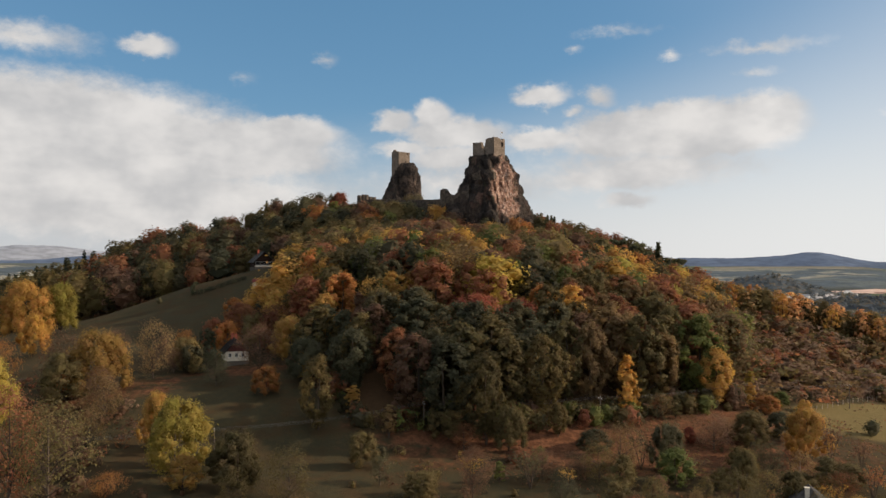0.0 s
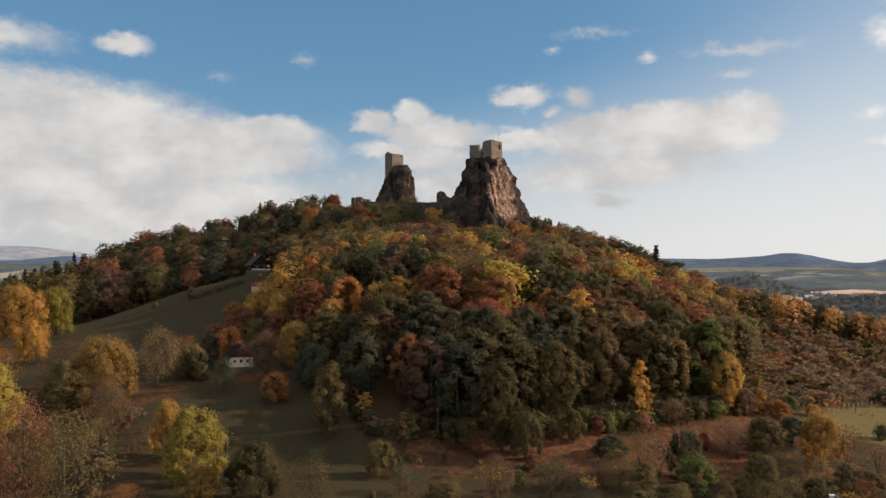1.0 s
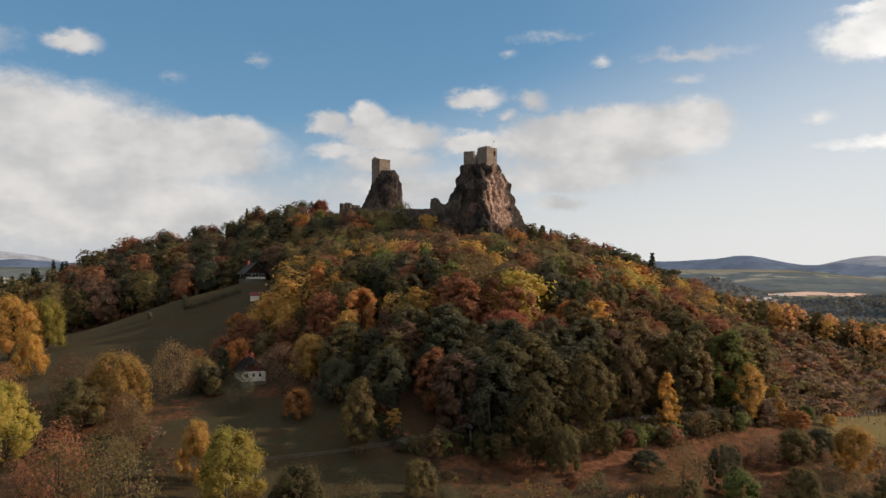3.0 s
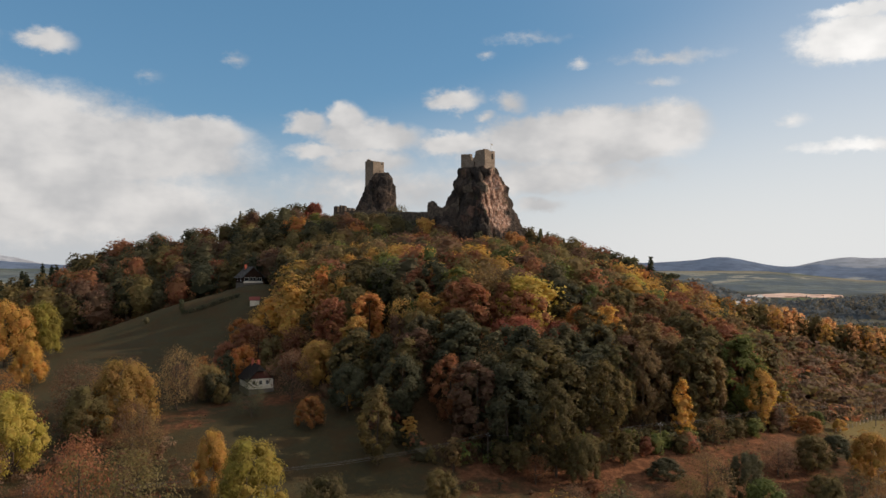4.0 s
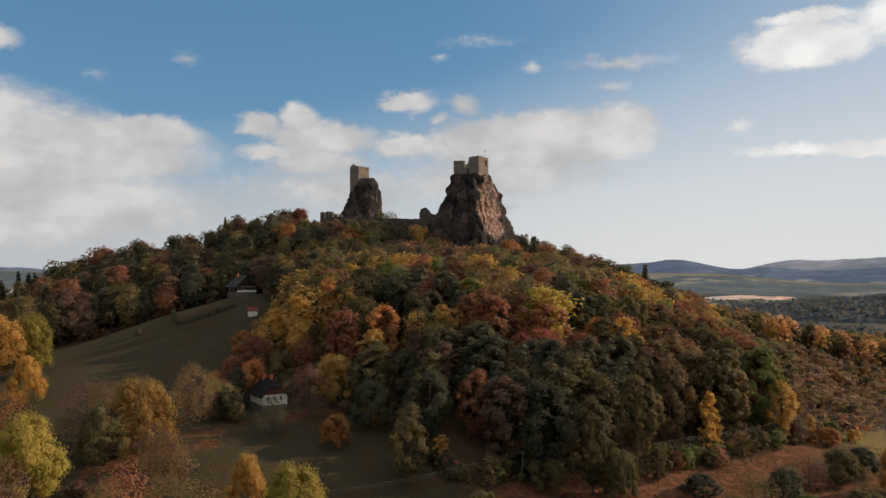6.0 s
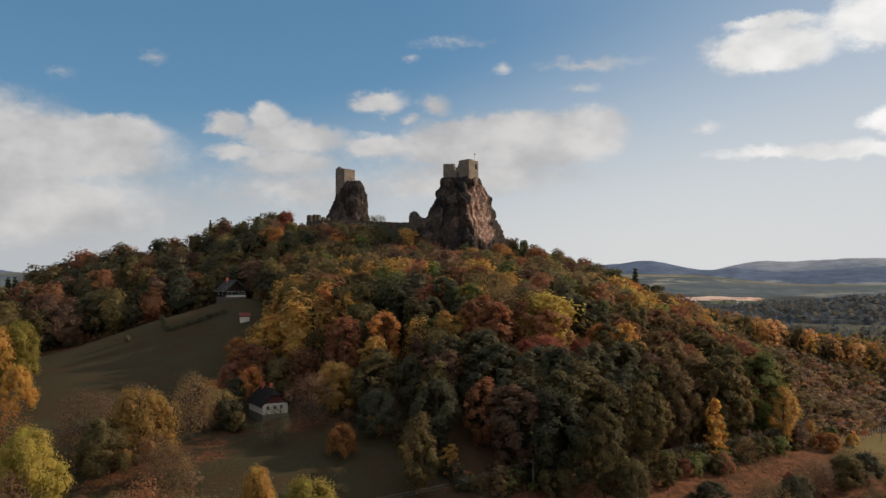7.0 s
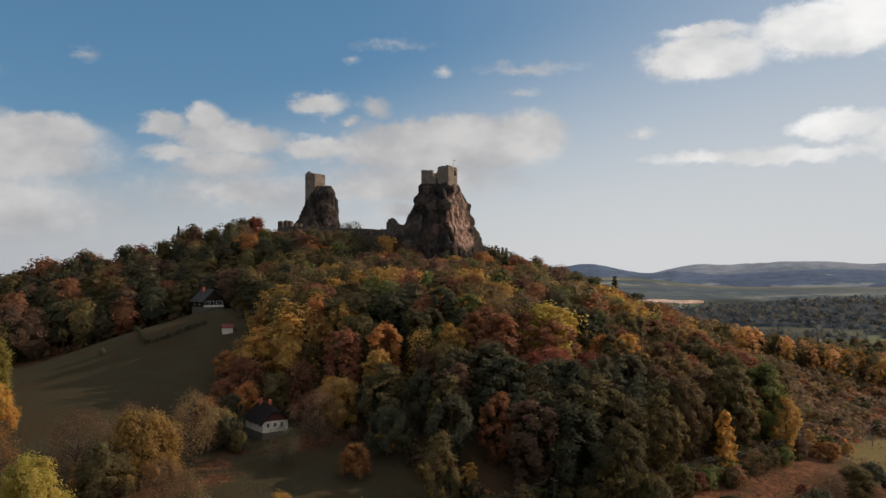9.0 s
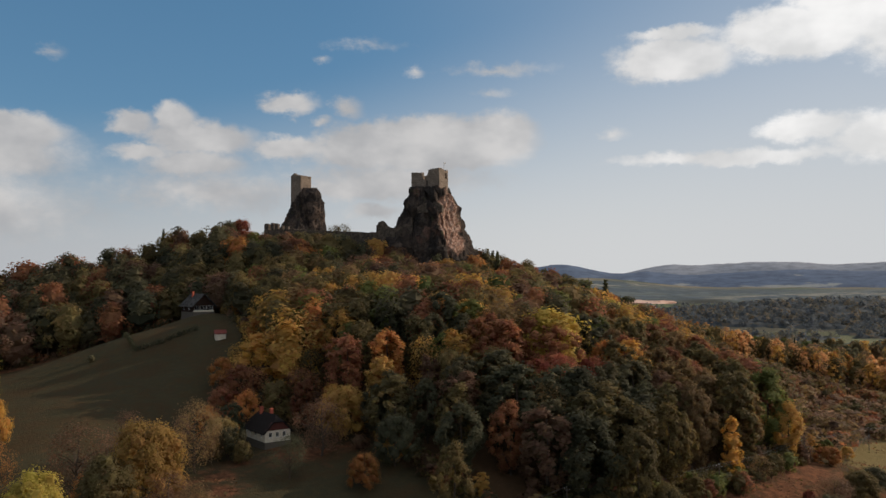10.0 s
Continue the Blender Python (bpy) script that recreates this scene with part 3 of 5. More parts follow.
def conifer(seed, n, slim=1.0, pine=False):
    rng = np.random.default_rng(seed)
    g = Geo()
    g.tube([(0, 0, -0.03), (0, 0, 0.5), (0, 0, 0.97)], [0.017, 0.011, 0.003], 6)
    if pine:
        k = 9
        cs = np.stack([rng.normal(0, 0.085, k), rng.normal(0, 0.085, k), rng.uniform(0.5, 0.95, k)], 1)
        pick = rng.choice(k, n)
        d = rng.normal(0, 1, (n, 3))
        d /= np.linalg.norm(d, axis=1, keepdims=True)
        p = cs[pick] + d * 0.095 * np.array([1, 1, 0.5])
        for c in cs:
            g.tube([(0, 0, c[2] - 0.05), tuple(c)], [0.006, 0.003], 4)
        return cards(rng, p, d + [0, 0, 0.4], 0.036), (np.array(g.v), np.array(g.f))
    t = rng.uniform(0, 1, n) ** 0.75
    t = np.round(t * 15 + rng.uniform(-0.25, 0.25, n)) / 15
    t = np.clip(t, 0, 1)
    a = rng.uniform(0, 6.283, n)
    out = rng.uniform(0.35, 1.0, n)
    r = (0.19 * slim * (1 - (1 - t)) * 1.0) * out + 0.006
    z = 0.98 - 0.86 * t - 0.05 * out * t
    p = np.stack([np.cos(a) * r, np.sin(a) * r, z], 1)
    nrm = np.stack([np.cos(a) * 0.7, np.sin(a) * 0.7, np.full(n, 0.7)], 1)
    core = Geo()
    core.tube([(0, 0, 0.10), (0, 0, 0.14), (0, 0, 0.95)], [0.03, 0.10 * slim, 0.004], 7)
    return stack([cards(rng, p, nrm, 0.034, 0.8), (np.array(core.v), np.array(core.f))]), (np.array(g.v), np.array(g.f))


def bare(seed, n):
    """A bushy, nearly leafless crown of fine twigs."""
    rng = np.random.default_rng(seed)
    g = Geo()
    tips = []
    for k in range(6):
        a = k * 1.05 + rng.uniform(-0.3, 0.3)
        tip = np.array([math.cos(a) * rng.uniform(0.2, 0.38), math.sin(a) * rng.uniform(0.2, 0.38), rng.uniform(0.65, 1.0)])
        half = tip * [0.35, 0.35, 0.5]
        g.tube([(0, 0, -0.03), tuple(half), tuple(tip)], [0.014, 0.009, 0.003], 4)
        for j in range(4):
            s = rng.uniform(0.35, 0.9)
            q = half + (tip - half) * s
            e = q + rng.normal(0, 0.11, 3) + [0, 0, 0.10]
            g.tube([tuple(q), tuple(e)], [0.005, 0.002], 3)
            tips += [q, e, (q + e) / 2]
    tips = np.array(tips)
    p = tips[rng.choice(len(tips), n)] + rng.normal(0, 0.055, (n, 3))
    d = rng.normal(0, 1, (n, 3)) + [0, 0, 0.5]
    return cards(rng, p, d, 0.032), (np.array(g.v), np.array(g.f))


SHAPES = {
    "round": [broadleaf(10 + k, 2200, 1.20, base=0.08, size=0.0205, lobes=26) for k in range(4)],
    "tall": [broadleaf(20 + k, 2700, 0.76, base=0.07, lobes=54, size=0.0180, full=0.55, lean=0.34, clump=0.72) for k in range(5)],
    "slim": [broadleaf(30 + k, 1000, 0.46, base=0.10, lobes=22, size=0.024, lean=0.3) for k in range(3)],
    "airy": [broadleaf(40 + k, 1700, 1.0, base=0.16, gaps=0.7, size=0.0175, limbs=14, lobes=30) for k in range(4)],
    "bush": [broadleaf(50 + k, 480, 1.7, base=0.02, size=0.05, lobes=12, limbs=2, bottom=1.0) for k in range(4)],
    "fine": [broadleaf(80 + k, 7500, 1.5, base=0.10, size=0.0135, lobes=52, limbs=12, bottom=0.6, clump=0.8, lean=0.20) for k in range(3)],
    "fine_tall": [broadleaf(90 + k, 6000, 0.84, base=0.07, size=0.0130, lobes=60, limbs=12, full=0.55, lean=0.34, clump=0.72) for k in range(2)],
    "fine_airy": [broadleaf(95 + k, 3600, 1.25, base=0.14, gaps=0.7, size=0.0125, lobes=34, limbs=20) for k in range(3)],
    "round_far": [broadleaf(110 + k, 1150, 1.26, base=0.06, size=0.029, lobes=30, clump=0.85, lean=0.26, limbs=0) for k in range(5)],
    "tall_far": [broadleaf(120 + k, 1000, 0.86, base=0.06, size=0.027, lobes=34, clump=0.8, limbs=0, full=0.5, lean=0.3) for k in range(5)],
    "airy_far": [broadleaf(150 + k, 950, 1.1, base=0.12, gaps=0.7, size=0.025, lobes=22, limbs=6) for k in range(3)],
    "slim_far": [broadleaf(130 + k, 520, 0.46, base=0.12, size=0.031, lobes=16, limbs=0) for k in range(3)],
    "birch_far": [broadleaf(160 + k, 430, 0.56, base=0.12, gaps=0.6, size=0.030, lobes=16, limbs=4) for k in range(4)],
    "spruce": [conifer(60 + k, 520) for k in range(2)],
    "pine": [conifer(64 + k, 420, pine=True) for k in range(2)],
    "bare": [bare(70 + k, 240) for k in range(3)],
    "thicket": [broadleaf(140 + k, 130, 2.0, base=0.0, gaps=0.5, size=0.085, lobes=7, limbs=0, bottom=1.0) for k in range(4)],
    "belt": [broadleaf(190 + k, 260, 1.2, base=0.04, size=0.055, lobes=12, limbs=0) for k in range(4)],
    "copse": [broadleaf(200 + k, 46, 1.3, 0.13, 0.05, 0.7, 7, 0) for k in range(6)],
}
WORDS = {"heath": "mauve-brown", "straw": "pale straw-yellow", "haze": "hazy", "haze_dark": "dark", "olive": "olive-green", "dark": "dark green", "green": "green", "lime": "yellow-green", "gold": "golden-yellow", "amber": "bright amber", "orange": "orange", "rust": "rust-brown",
         "red": "red", "tan": "pale tan", "brown": "brown", "needle": "dark green", "pine": "dull green"}
tree_cache = {}


def tree_meshes(shape, k, colour):
    key = shape, k, colour
    if key not in tree_cache:
        (cv, cf), (tv, tf) = SHAPES[shape][k]
        pale = shape in ("slim", "airy") and colour in ("tan", "gold", "straw") and k == 0
        tree_cache[key] = quick_mesh("crown", cv, cf, [LEAF[colour]]), quick_mesh("trunk", tv, tf, [BARK_PALE if pale else BARK])
    return tree_cache[key]


def tree(x, y, tall, shape="round", colour="olive", wide=1.0, turn=None, k=None, group="trees on the hill", note=""):
    """One tree or bush, as a thing of its own."""
    k = (random.randrange(100) if k is None else k) % len(SHAPES[shape])
    turn = random.uniform(0, 360) if turn is None else turn
    crown, trunk = tree_meshes(shape, k, colour)
    bush = shape in ("bush",) or tall < 4.5 or (shape == "bare" and tall < 5)
    kind = "bush" if bush else {"spruce": "spruce", "pine": "pine"}.get(shape, "tree")
    words = {"spruce": "%s spruce with drooping boughs", "pine": "%s pine with clumped crown", "bare": "nearly leafless %s tree with fine twigs",
             "bush": "%s autumn bush, dense and rounded", "slim": "slender %s autumn tree", "airy": "thin-crowned %s autumn tree",
             "tall": "tall %s broadleaf tree on the slope", "airy_far": "thin-crowned %s tree in the pasture", "round_far": "small full-crowned %s tree in the pasture", "tall_far": "small upright %s tree in the pasture", "fine_airy": "thin-crowned %s autumn tree in the pasture", "fine_tall": "tall %s broadleaf tree at the wood's edge"}.get(shape, "full-crowned %s broadleaf tree") % WORDS[colour]
    if bush and shape == "bare":
        words = "nearly leafless %s bush with fine twigs" % WORDS[colour]
    ob = thing("tree" if not bush else "bush", pose(x, y, float(height(x, y)) - 0.1, 0, 0, turn) @ Matrix.Diagonal((tall * wide, tall * wide, tall, 1)), note or words, kind, group)
    for name, me in (("trunk", trunk), ("crown", crown)):
        o = new(name, me)
        o.parent = ob
    return ob


class Forest:
    """Many trees joined into one object."""

    def __init__(self):
        self.v, self.f, self.i, self.r, self.n = [], [], [], [], 0
        self.mats = [BARK, *LEAF.values()]
        self.slot = {k: 1 + j for j, k in enumerate(LEAF)}

    def tree(self, x, y, tall, shape, colour, wide, rng, trunk=True):
        k = int(rng.integers(len(SHAPES[shape])))
        a = rng.uniform(0, 6.283)
        c, s = math.cos(a), math.sin(a)
        rot = np.array([[c, -s, 0], [s, c, 0], [0, 0, 1]]) * np.array([[tall * wide], [tall * wide], [tall]])
        at = np.array([x, y, float(height(x, y)) - 0.1])
        var = rng.random()
        crown, stem = SHAPES[shape][k]
        for (v, f), slot in ((crown, self.slot[colour]), (stem, 0)):
            if slot == 0 and not trunk:
                continue
            self.v.append(v @ rot.T + at)
            self.f.append(np.where(f >= 0, f + self.n, -1))
            self.i.append(np.full(len(f), slot))
            self.r.append(np.full(len(f), var))
            self.n += len(v)

    def done(self, name, label, category):
        me = quick_mesh(name, np.concatenate(self.v), np.concatenate(self.f), self.mats, np.concatenate(self.i), [("tree_var", "FACE", np.concatenate(self.r))])
        return tagged(new(name, me), label, category, kind="stuff")


# ---- castle ----
def rock_stack(name, label, cx, cy, z0, z1, profile, seed, lean=(0, 0), stretch=1.0, turn=0.0, sides=150, rows=90, mat=None, square=0.0, face=0.0):
    """A basalt crag: radii (height share, radius) with columns, ledges and clefts."""
    rng = np.random.default_rng(seed)
    th = np.linspace(0, 2 * math.pi, sides, endpoint=False)
    hs = np.linspace(0, 1, rows)
    share, radii = zip(*profile)
    verts = []
    off = Vector(rng.uniform(-50, 50, 3))
    for h_ in hs:
        z = z0 + (z1 - z0) * h_
        round_base = np.interp(h_, share, radii)
        for a in th:
            d = Vector((math.cos(a), math.sin(a), 0))
            base = round_base * (1 + square * (0.90 / max(abs(math.cos(a - face)), abs(math.sin(a - face))) - 1))
            p = Vector((d.x * base, d.y * base, z)) + off
            big = noise.fractal(p * 0.055, 1.0, 2.0, 3)
            near = noise.voronoi(Vector((p.x * 0.105, p.y * 0.105, p.z * 0.05)))[0]
            block = min(1.0, (near[1] - near[0]) * 2.2)
            near = noise.voronoi(Vector((p.x * 0.36, p.y * 0.36, p.z * 0.13)))[0]
            chip = min(1.0, (near[1] - near[0]) * 2.5)
            crack = abs(noise.noise(Vector((p.x * 0.11, p.y * 0.11, p.z * 0.02 + 7))))
            small = noise.fractal(p * 0.45, 0.8, 2.0, 4)
            ledge = noise.noise(Vector((p.x * 0.05, p.y * 0.05, p.z * 0.22)))
            r = base * (1 + 0.14 * big) + (2.5 * (block - 0.55) + 0.4 * (chip - 0.5) + 1.3 * ledge - 1.8 * max(0, 0.08 - crack) / 0.08) * min(1, base / 11) + 0.5 * small
            r = max(r, 0.4)
            q = Matrix.Rotation(turn, 3, "Z") @ Vector((d.x * r * stretch, d.y * r / stretch, 0))
            verts.append((cx + q.x + lean[0] * h_, cy + q.y + lean[1] * h_, z + 0.9 * small))
    i = (np.arange(rows - 1)[:, None] * sides + np.arange(sides)[None])
    j = (np.arange(rows - 1)[:, None] * sides + (np.arange(sides)[None] + 1) % sides)
    quads = np.stack([i, j, j + sides, i + sides], -1).reshape(-1, 4)
    top = len(verts)
    verts.append((cx + lean[0], cy + lean[1], z1 + 0.5))
    last = (rows - 1) * sides
    cap = np.array([(last + s, last + (s + 1) % sides, top, -1) for s in range(sides)])
    me = quick_mesh(name, np.array(verts), np.concatenate([quads, cap]), [mat or ROCK])
    return tagged(new(name, me), label, "crag")


def ruin_wall(geo, a, b, z0, tops, thick, holes=(), step=0.5, seed=0):
    """A wall from a to b (x, y) with a ragged top: tops are heights from end to end; holes are (from, to, low, high) cut through."""
    rng = random.Random(seed)
    a, b = Vector((*a, 0)), Vector((*b, 0))
    length = (b - a).length
    d = (b - a) / length
    n = Vector((d.y, -d.x, 0)) * thick / 2
    cuts = sorted({0.0, length, *[c for h_ in holes for c in h_[:2]], *[round(k * step, 3) for k in range(1, int(length / step))]})
    for s, t in zip(cuts, cuts[1:]):
        if t - s < 0.02:
            continue
        u = (s + t) / 2 / length * (len(tops) - 1)
        k = min(int(u), len(tops) - 2)
        top = tops[k] + (tops[k + 1] - tops[k]) * (u - k) + rng.uniform(-0.22, 0.12)
        spans = [(z0, top)]
        for lo_s, hi_s, low, high in holes:
            if lo_s <= (s + t) / 2 <= hi_s:
                spans = [(z0, low), (high, top)]
        for low, high in spans:
            if high - low > 0.05:
                p, q = a + d * s, a + d * t
                lo_c = [p + n, q + n, q - n, p - n]
                geo.add([c + Vector((0, 0, low)) for c in lo_c] + [c + Vector((0, 0, high)) for c in lo_c],
                        [(3, 2, 1, 0), (4, 5, 6, 7), (0, 1, 5, 4), (1, 2, 6, 5), (2, 3, 7, 6), (3, 0, 4, 7)])


def keep_tower(label, corner, u, v, lu, lv, z0, tops_u, tops_v, back, holes_u=(), holes_v=(), thick=1.5):
    """A roofless tower keep: four walls on two axes from its near corner."""
    ob = thing("castle_tower", Matrix.Identity(4), label, "tower")
    c, u, v = Vector(corner), Vector(u).normalized(), Vector(v).normalized()
    h_ = thick / 2
    g = Geo()
    ruin_wall(g, c + v * h_, c + u * lu + v * h_, z0, tops_u, thick, holes_u, seed=1)
    part("wall", g.weld(), MASONRY, ob)
    g = Geo()
    ruin_wall(g, c + u * h_ + v * thick, c + u * h_ + v * lv, z0, tops_v, thick, holes_v, seed=2)
    part("wall", g.weld(), MASONRY, ob)
    g = Geo()
    ruin_wall(g, c + v * (lv - h_) + u * thick, c + u * lu + v * (lv - h_), z0, back, thick, (), seed=3)
    part("wall", g.weld(), MASONRY, ob)
    g = Geo()
    ruin_wall(g, c + u * (lu - h_) + v * thick, c + u * (lu - h_) + v * (lv - thick), z0, back, thick, (), seed=4)
    part("wall", g.weld(), MASONRY, ob)
    return ob


rock_stack("crag", "tall basalt crag carrying the higher ruined tower", 26, 427, 58, 106.5,
           [(0, 21.5), (0.25, 19.5), (0.42, 17.5), (0.6, 15.2), (0.78, 12.6), (0.92, 9.8), (1, 7.4)], 3, (-2.6, -1.5), square=0.65, face=-0.90)
rock_stack("crag", "darker side buttress of the basalt crag", 38.5, 429, 58, 95.5, [(0, 12), (0.4, 9), (0.75, 6.6), (0.93, 5.0), (1, 2.5)], 8, (-4.5, 1), sides=90, rows=60, mat=BASALT)
rock_stack("crag", "dark basalt bluff below the slender tower", -21.6, 513, 76, 113.6, [(0, 10), (0.35, 8.4), (0.55, 7.2), (0.8, 6.8), (0.93, 5.6), (1, 3.4)], 14, (0.4, 0), sides=120, rows=70, mat=BASALT)
rock_stack("crag", "reddish sloping rock shoulder beside the basalt bluff", -33.5, 512, 74, 109, [(0, 17), (0.3, 13), (0.45, 9.5), (0.65, 6.2), (0.85, 4.0), (1, 2.5)], 21, (6.0, 2), sides=110, rows=60)
rock_stack("crag", "low dark rock under the gatehouse stump", 7, 425, 56, 82, [(0, 13), (0.5, 10), (0.85, 7.5), (1, 5)], 33, (1.5, 0), 1.3, sides=80, rows=40, mat=BASALT)

keep_tower("ruined stone keep with a broken notched top, on the higher crag", (25.7, 416.6), (-0.62, 0.785), (0.785, 0.62), 16.5, 7.4, 96,
           [115.3, 115.2, 115.2, 115.1, 115.2, 115.0, 114.8, 111.4, 110.2, 110.8, 113.8, 113.9, 113.8, 114.0, 114.1, 114.2, 114.2], [115.2, 115.1, 114.9, 113.8, 114.9, 114.8], [112.5, 113.5, 112.0],
           holes_u=[(6.6, 7.6, 106.5, 109.5)], holes_v=[(3.4, 4.8, 110.6, 113.2)])
keep_tower("square stone keep with small windows, on the darker crag", (-27.4, 511.5), (-0.59, 0.81), (0.81, 0.59), 8.0, 8.2, 100,
           [120.9, 121.3, 122.6, 121.2], [120.9, 121.0, 120.8], [120.6, 120.9, 120.6], holes_v=[(4.8, 5.5, 119.2, 120.4), (3.2, 3.8, 114.5, 115.4)])


def curtain_wall():
    ob = thing("castle_wall", Matrix.Identity(4), "long ruined curtain wall with stumps of battlements", "wall")
    a, b = Vector((-49.6, 484)), Vector((-1.2, 428.5))
    d = (b - a).normalized()
    g = Geo()
    ruin_wall(g, a, b, 60, [87.6, 88.2, 88.0, 87.4, 86.8, 86.2, 85.6, 85.0, 84.6], 1.8, step=1.0, seed=5)
    part("wall", g.weld(), SHADED_MASONRY, ob)
    for s, w, up in ((0.2, 3.0, 91.2), (4.8, 1.8, 91.4), (7.6, 2.0, 91.0), (11.5, 1.4, 89.8), (15.0, 1.5, 89.4)):
        g = Geo()
        ruin_wall(g, a + d * s, a + d * (s + w), 87, [up, up + 0.3, up - 0.2], 1.7, seed=int(s * 7))
        part("merlon", g.weld(), SHADED_MASONRY, ob)
    return ob


def gate_ruin():
    ob = thing("castle_ruin", Matrix.Identity(4), "stump of a gatehouse wall, shade in its dark tone, leaning on the crag", "ruin")
    g = Geo()
    ruin_wall(g, (-0.6, 430), (14, 421), 60, [89.5, 90.3, 87.6, 86.8, 86.6, 87.2, 88.0, 89.0, 92.0], 3.4, [(10.6, 11.5, 84.2, 85.6)], seed=9)
    part("wall", g.weld(), SHADED_MASONRY, ob)
    g = Geo()
    ruin_wall(g, (-0.6, 431.5), (2.0, 442), 60, [88.5, 87.5, 86, 85], 2.0, seed=10)
    part("wall", g.weld(), SHADED_MASONRY, ob)


def ledge_wall():
    """A stretch of retaining wall on the ledge below the higher keep."""
    ob = thing("castle_wall", Matrix.Identity(4), "short broken retaining wall on a ledge of the crag", "wall")
    g = Geo()
    ruin_wall(g, (15.5, 418.0), (25.8, 411.4), 93.5, [96.4, 97.4, 98.2, 98.0, 98.5, 96.6], 2.6, seed=15)
    part("wall", g.weld(), SHADED_MASONRY, ob)


curtain_wall()
gate_ruin()
ledge_wall()


def flag():
    top = 115.2
    ob = thing("flagpole", pose(29.6, 421.5, top - 1.0), "thin flagpole with a small flag on the keep", "flagpole")
    g = Geo()
    g.tube([(0, 0, 0), (0, 0, 4.6)], [0.10, 0.07], 6)
    part("pole", g, STEEL, ob)
    g = Geo()
    g.add([(0.1, -0.02, 4.4), (0.9, 0.1, 4.2), (0.85, 0.1, 3.6), (0.1, -0.02, 3.8), (0.1, 0.02, 4.4), (0.9, 0.14, 4.2), (0.85, 0.14, 3.6), (0.1, 0.02, 3.8)],
          [(0, 1, 2, 3), (7, 6, 5, 4), (0, 4, 5, 1), (3, 2, 6, 7), (1, 5, 6, 2), (0, 3, 7, 4)])
    part("flag", g, WHITE, ob)


STEEL = material("dull_steel", lambda g: g.mix(g.noise(where(g), 3.0), (0.20, 0.20, 0.20), (0.34, 0.33, 0.32)), 0.5, metal=0.6)
WHITE = material("white_lime_plaster", lambda g: g.mix(g.ramp(g.noise(where(g), 0.9, 5.0, 0.7), 0.35, 0.75), (0.70, 0.63, 0.52), (0.52, 0.46, 0.36)), 0.9)
flag()


# ---- houses ----
DARK_ROOF = material("dark_roof_shingle", lambda g: g.mix(g.noise(where(g), 1.4, 5.0, 0.7), (0.014, 0.012, 0.012), (0.034, 0.028, 0.026)), 1.0)
GREY_ROOF = material("grey_sheet_roof", lambda g: g.mix(g.ramp(g.noise(where(g), 0.6, 5.0, 0.7), 0.4, 0.65), (0.085, 0.08, 0.076), (0.03, 0.028, 0.027)), 0.9)
RED_TILE = material("red_tile", lambda g: g.mix(g.noise(where(g), 1.6, 4.0), (0.20, 0.045, 0.034), (0.13, 0.038, 0.032)), 0.8)
TIMBER = material("dark_stained_timber", lambda g: g.mix(g.noise(where(g), 2.4, 4.0), (0.022, 0.014, 0.011), (0.045, 0.026, 0.02)), 0.9)
GABLE_RED = material("oxblood_boards", lambda g: g.mix(g.noise(where(g), 2.4, 4.0), (0.075, 0.022, 0.018), (0.12, 0.04, 0.03)), 0.8)
STONE = material("field_stone", lambda g: g.mix(g.noise(where(g), 1.8, 5.0, 0.7), (0.07, 0.06, 0.052), (0.17, 0.15, 0.125)), 0.95)
GLASS = material("dark_window_glass", lambda g: g.mix(0.0, (0.015, 0.016, 0.018), (0.02, 0.02, 0.02)), 0.08)
FRAME_WHITE = material("white_window_paint", lambda g: g.mix(g.noise(where(g), 4.0), (0.74, 0.73, 0.70), (0.62, 0.60, 0.56)), 0.5)
BRICK = material("red_chimney_brick", lambda g: g.mix(g.noise(where(g), 5.0), (0.42, 0.11, 0.07), (0.30, 0.09, 0.06)), 0.9)


def holed_wall(geo, width, low, high, thick, openings, m):
    """A wall in the local x-z plane, outer face at y 0, with openings (x0, x1, z0, z1) cut through."""
    xs = sorted({0.0, width, *[c for o in openings for c in o[:2]]})
    for a, b in zip(xs, xs[1:]):
        cut = sorted([(o[2], o[3]) for o in openings if o[0] <= (a + b) / 2 <= o[1]])
        z = low
        for lo_z, hi_z in cut + [(high, high)]:
            if lo_z - z > 0.01:
                geo.box((a, 0, z), (b, thick, lo_z), m)
            z = hi_z


def window(parent, m, x0, x1, z0, z1, bars=2):
    """Frame, sill and panes set in an opening of a wall."""
    w = part_at("window", parent, FRAME_WHITE, m, [((x0, 0.08, z0), (x0 + 0.10, 0.18, z1)), ((x1 - 0.10, 0.08, z0), (x1, 0.18, z1)),
                                                     ((x0 + 0.1, 0.08, z0), (x1 - 0.1, 0.18, z0 + 0.1)), ((x0 + 0.1, 0.08, z1 - 0.1), (x1 - 0.1, 0.18, z1))])
    step = (x1 - x0 - 0.2) / bars
    for k in range(bars):
        a = x0 + 0.1 + k * step
        part_at("pane", w, GLASS, m, [((a + 0.03, 0.12, z0 + 0.1), (a + step - 0.03, 0.14, z1 - 0.1))])
        if k:
            part_at("glazing_bar", w, FRAME_WHITE, m, [((a - 0.03, 0.10, z0 + 0.1), (a + 0.03, 0.16, z1 - 0.1))])
    part_at("sill", w, FRAME_WHITE, m, [((x0 - 0.08, -0.10, z0 - 0.08), (x1 + 0.08, 0.08, z0 - 0.01))])


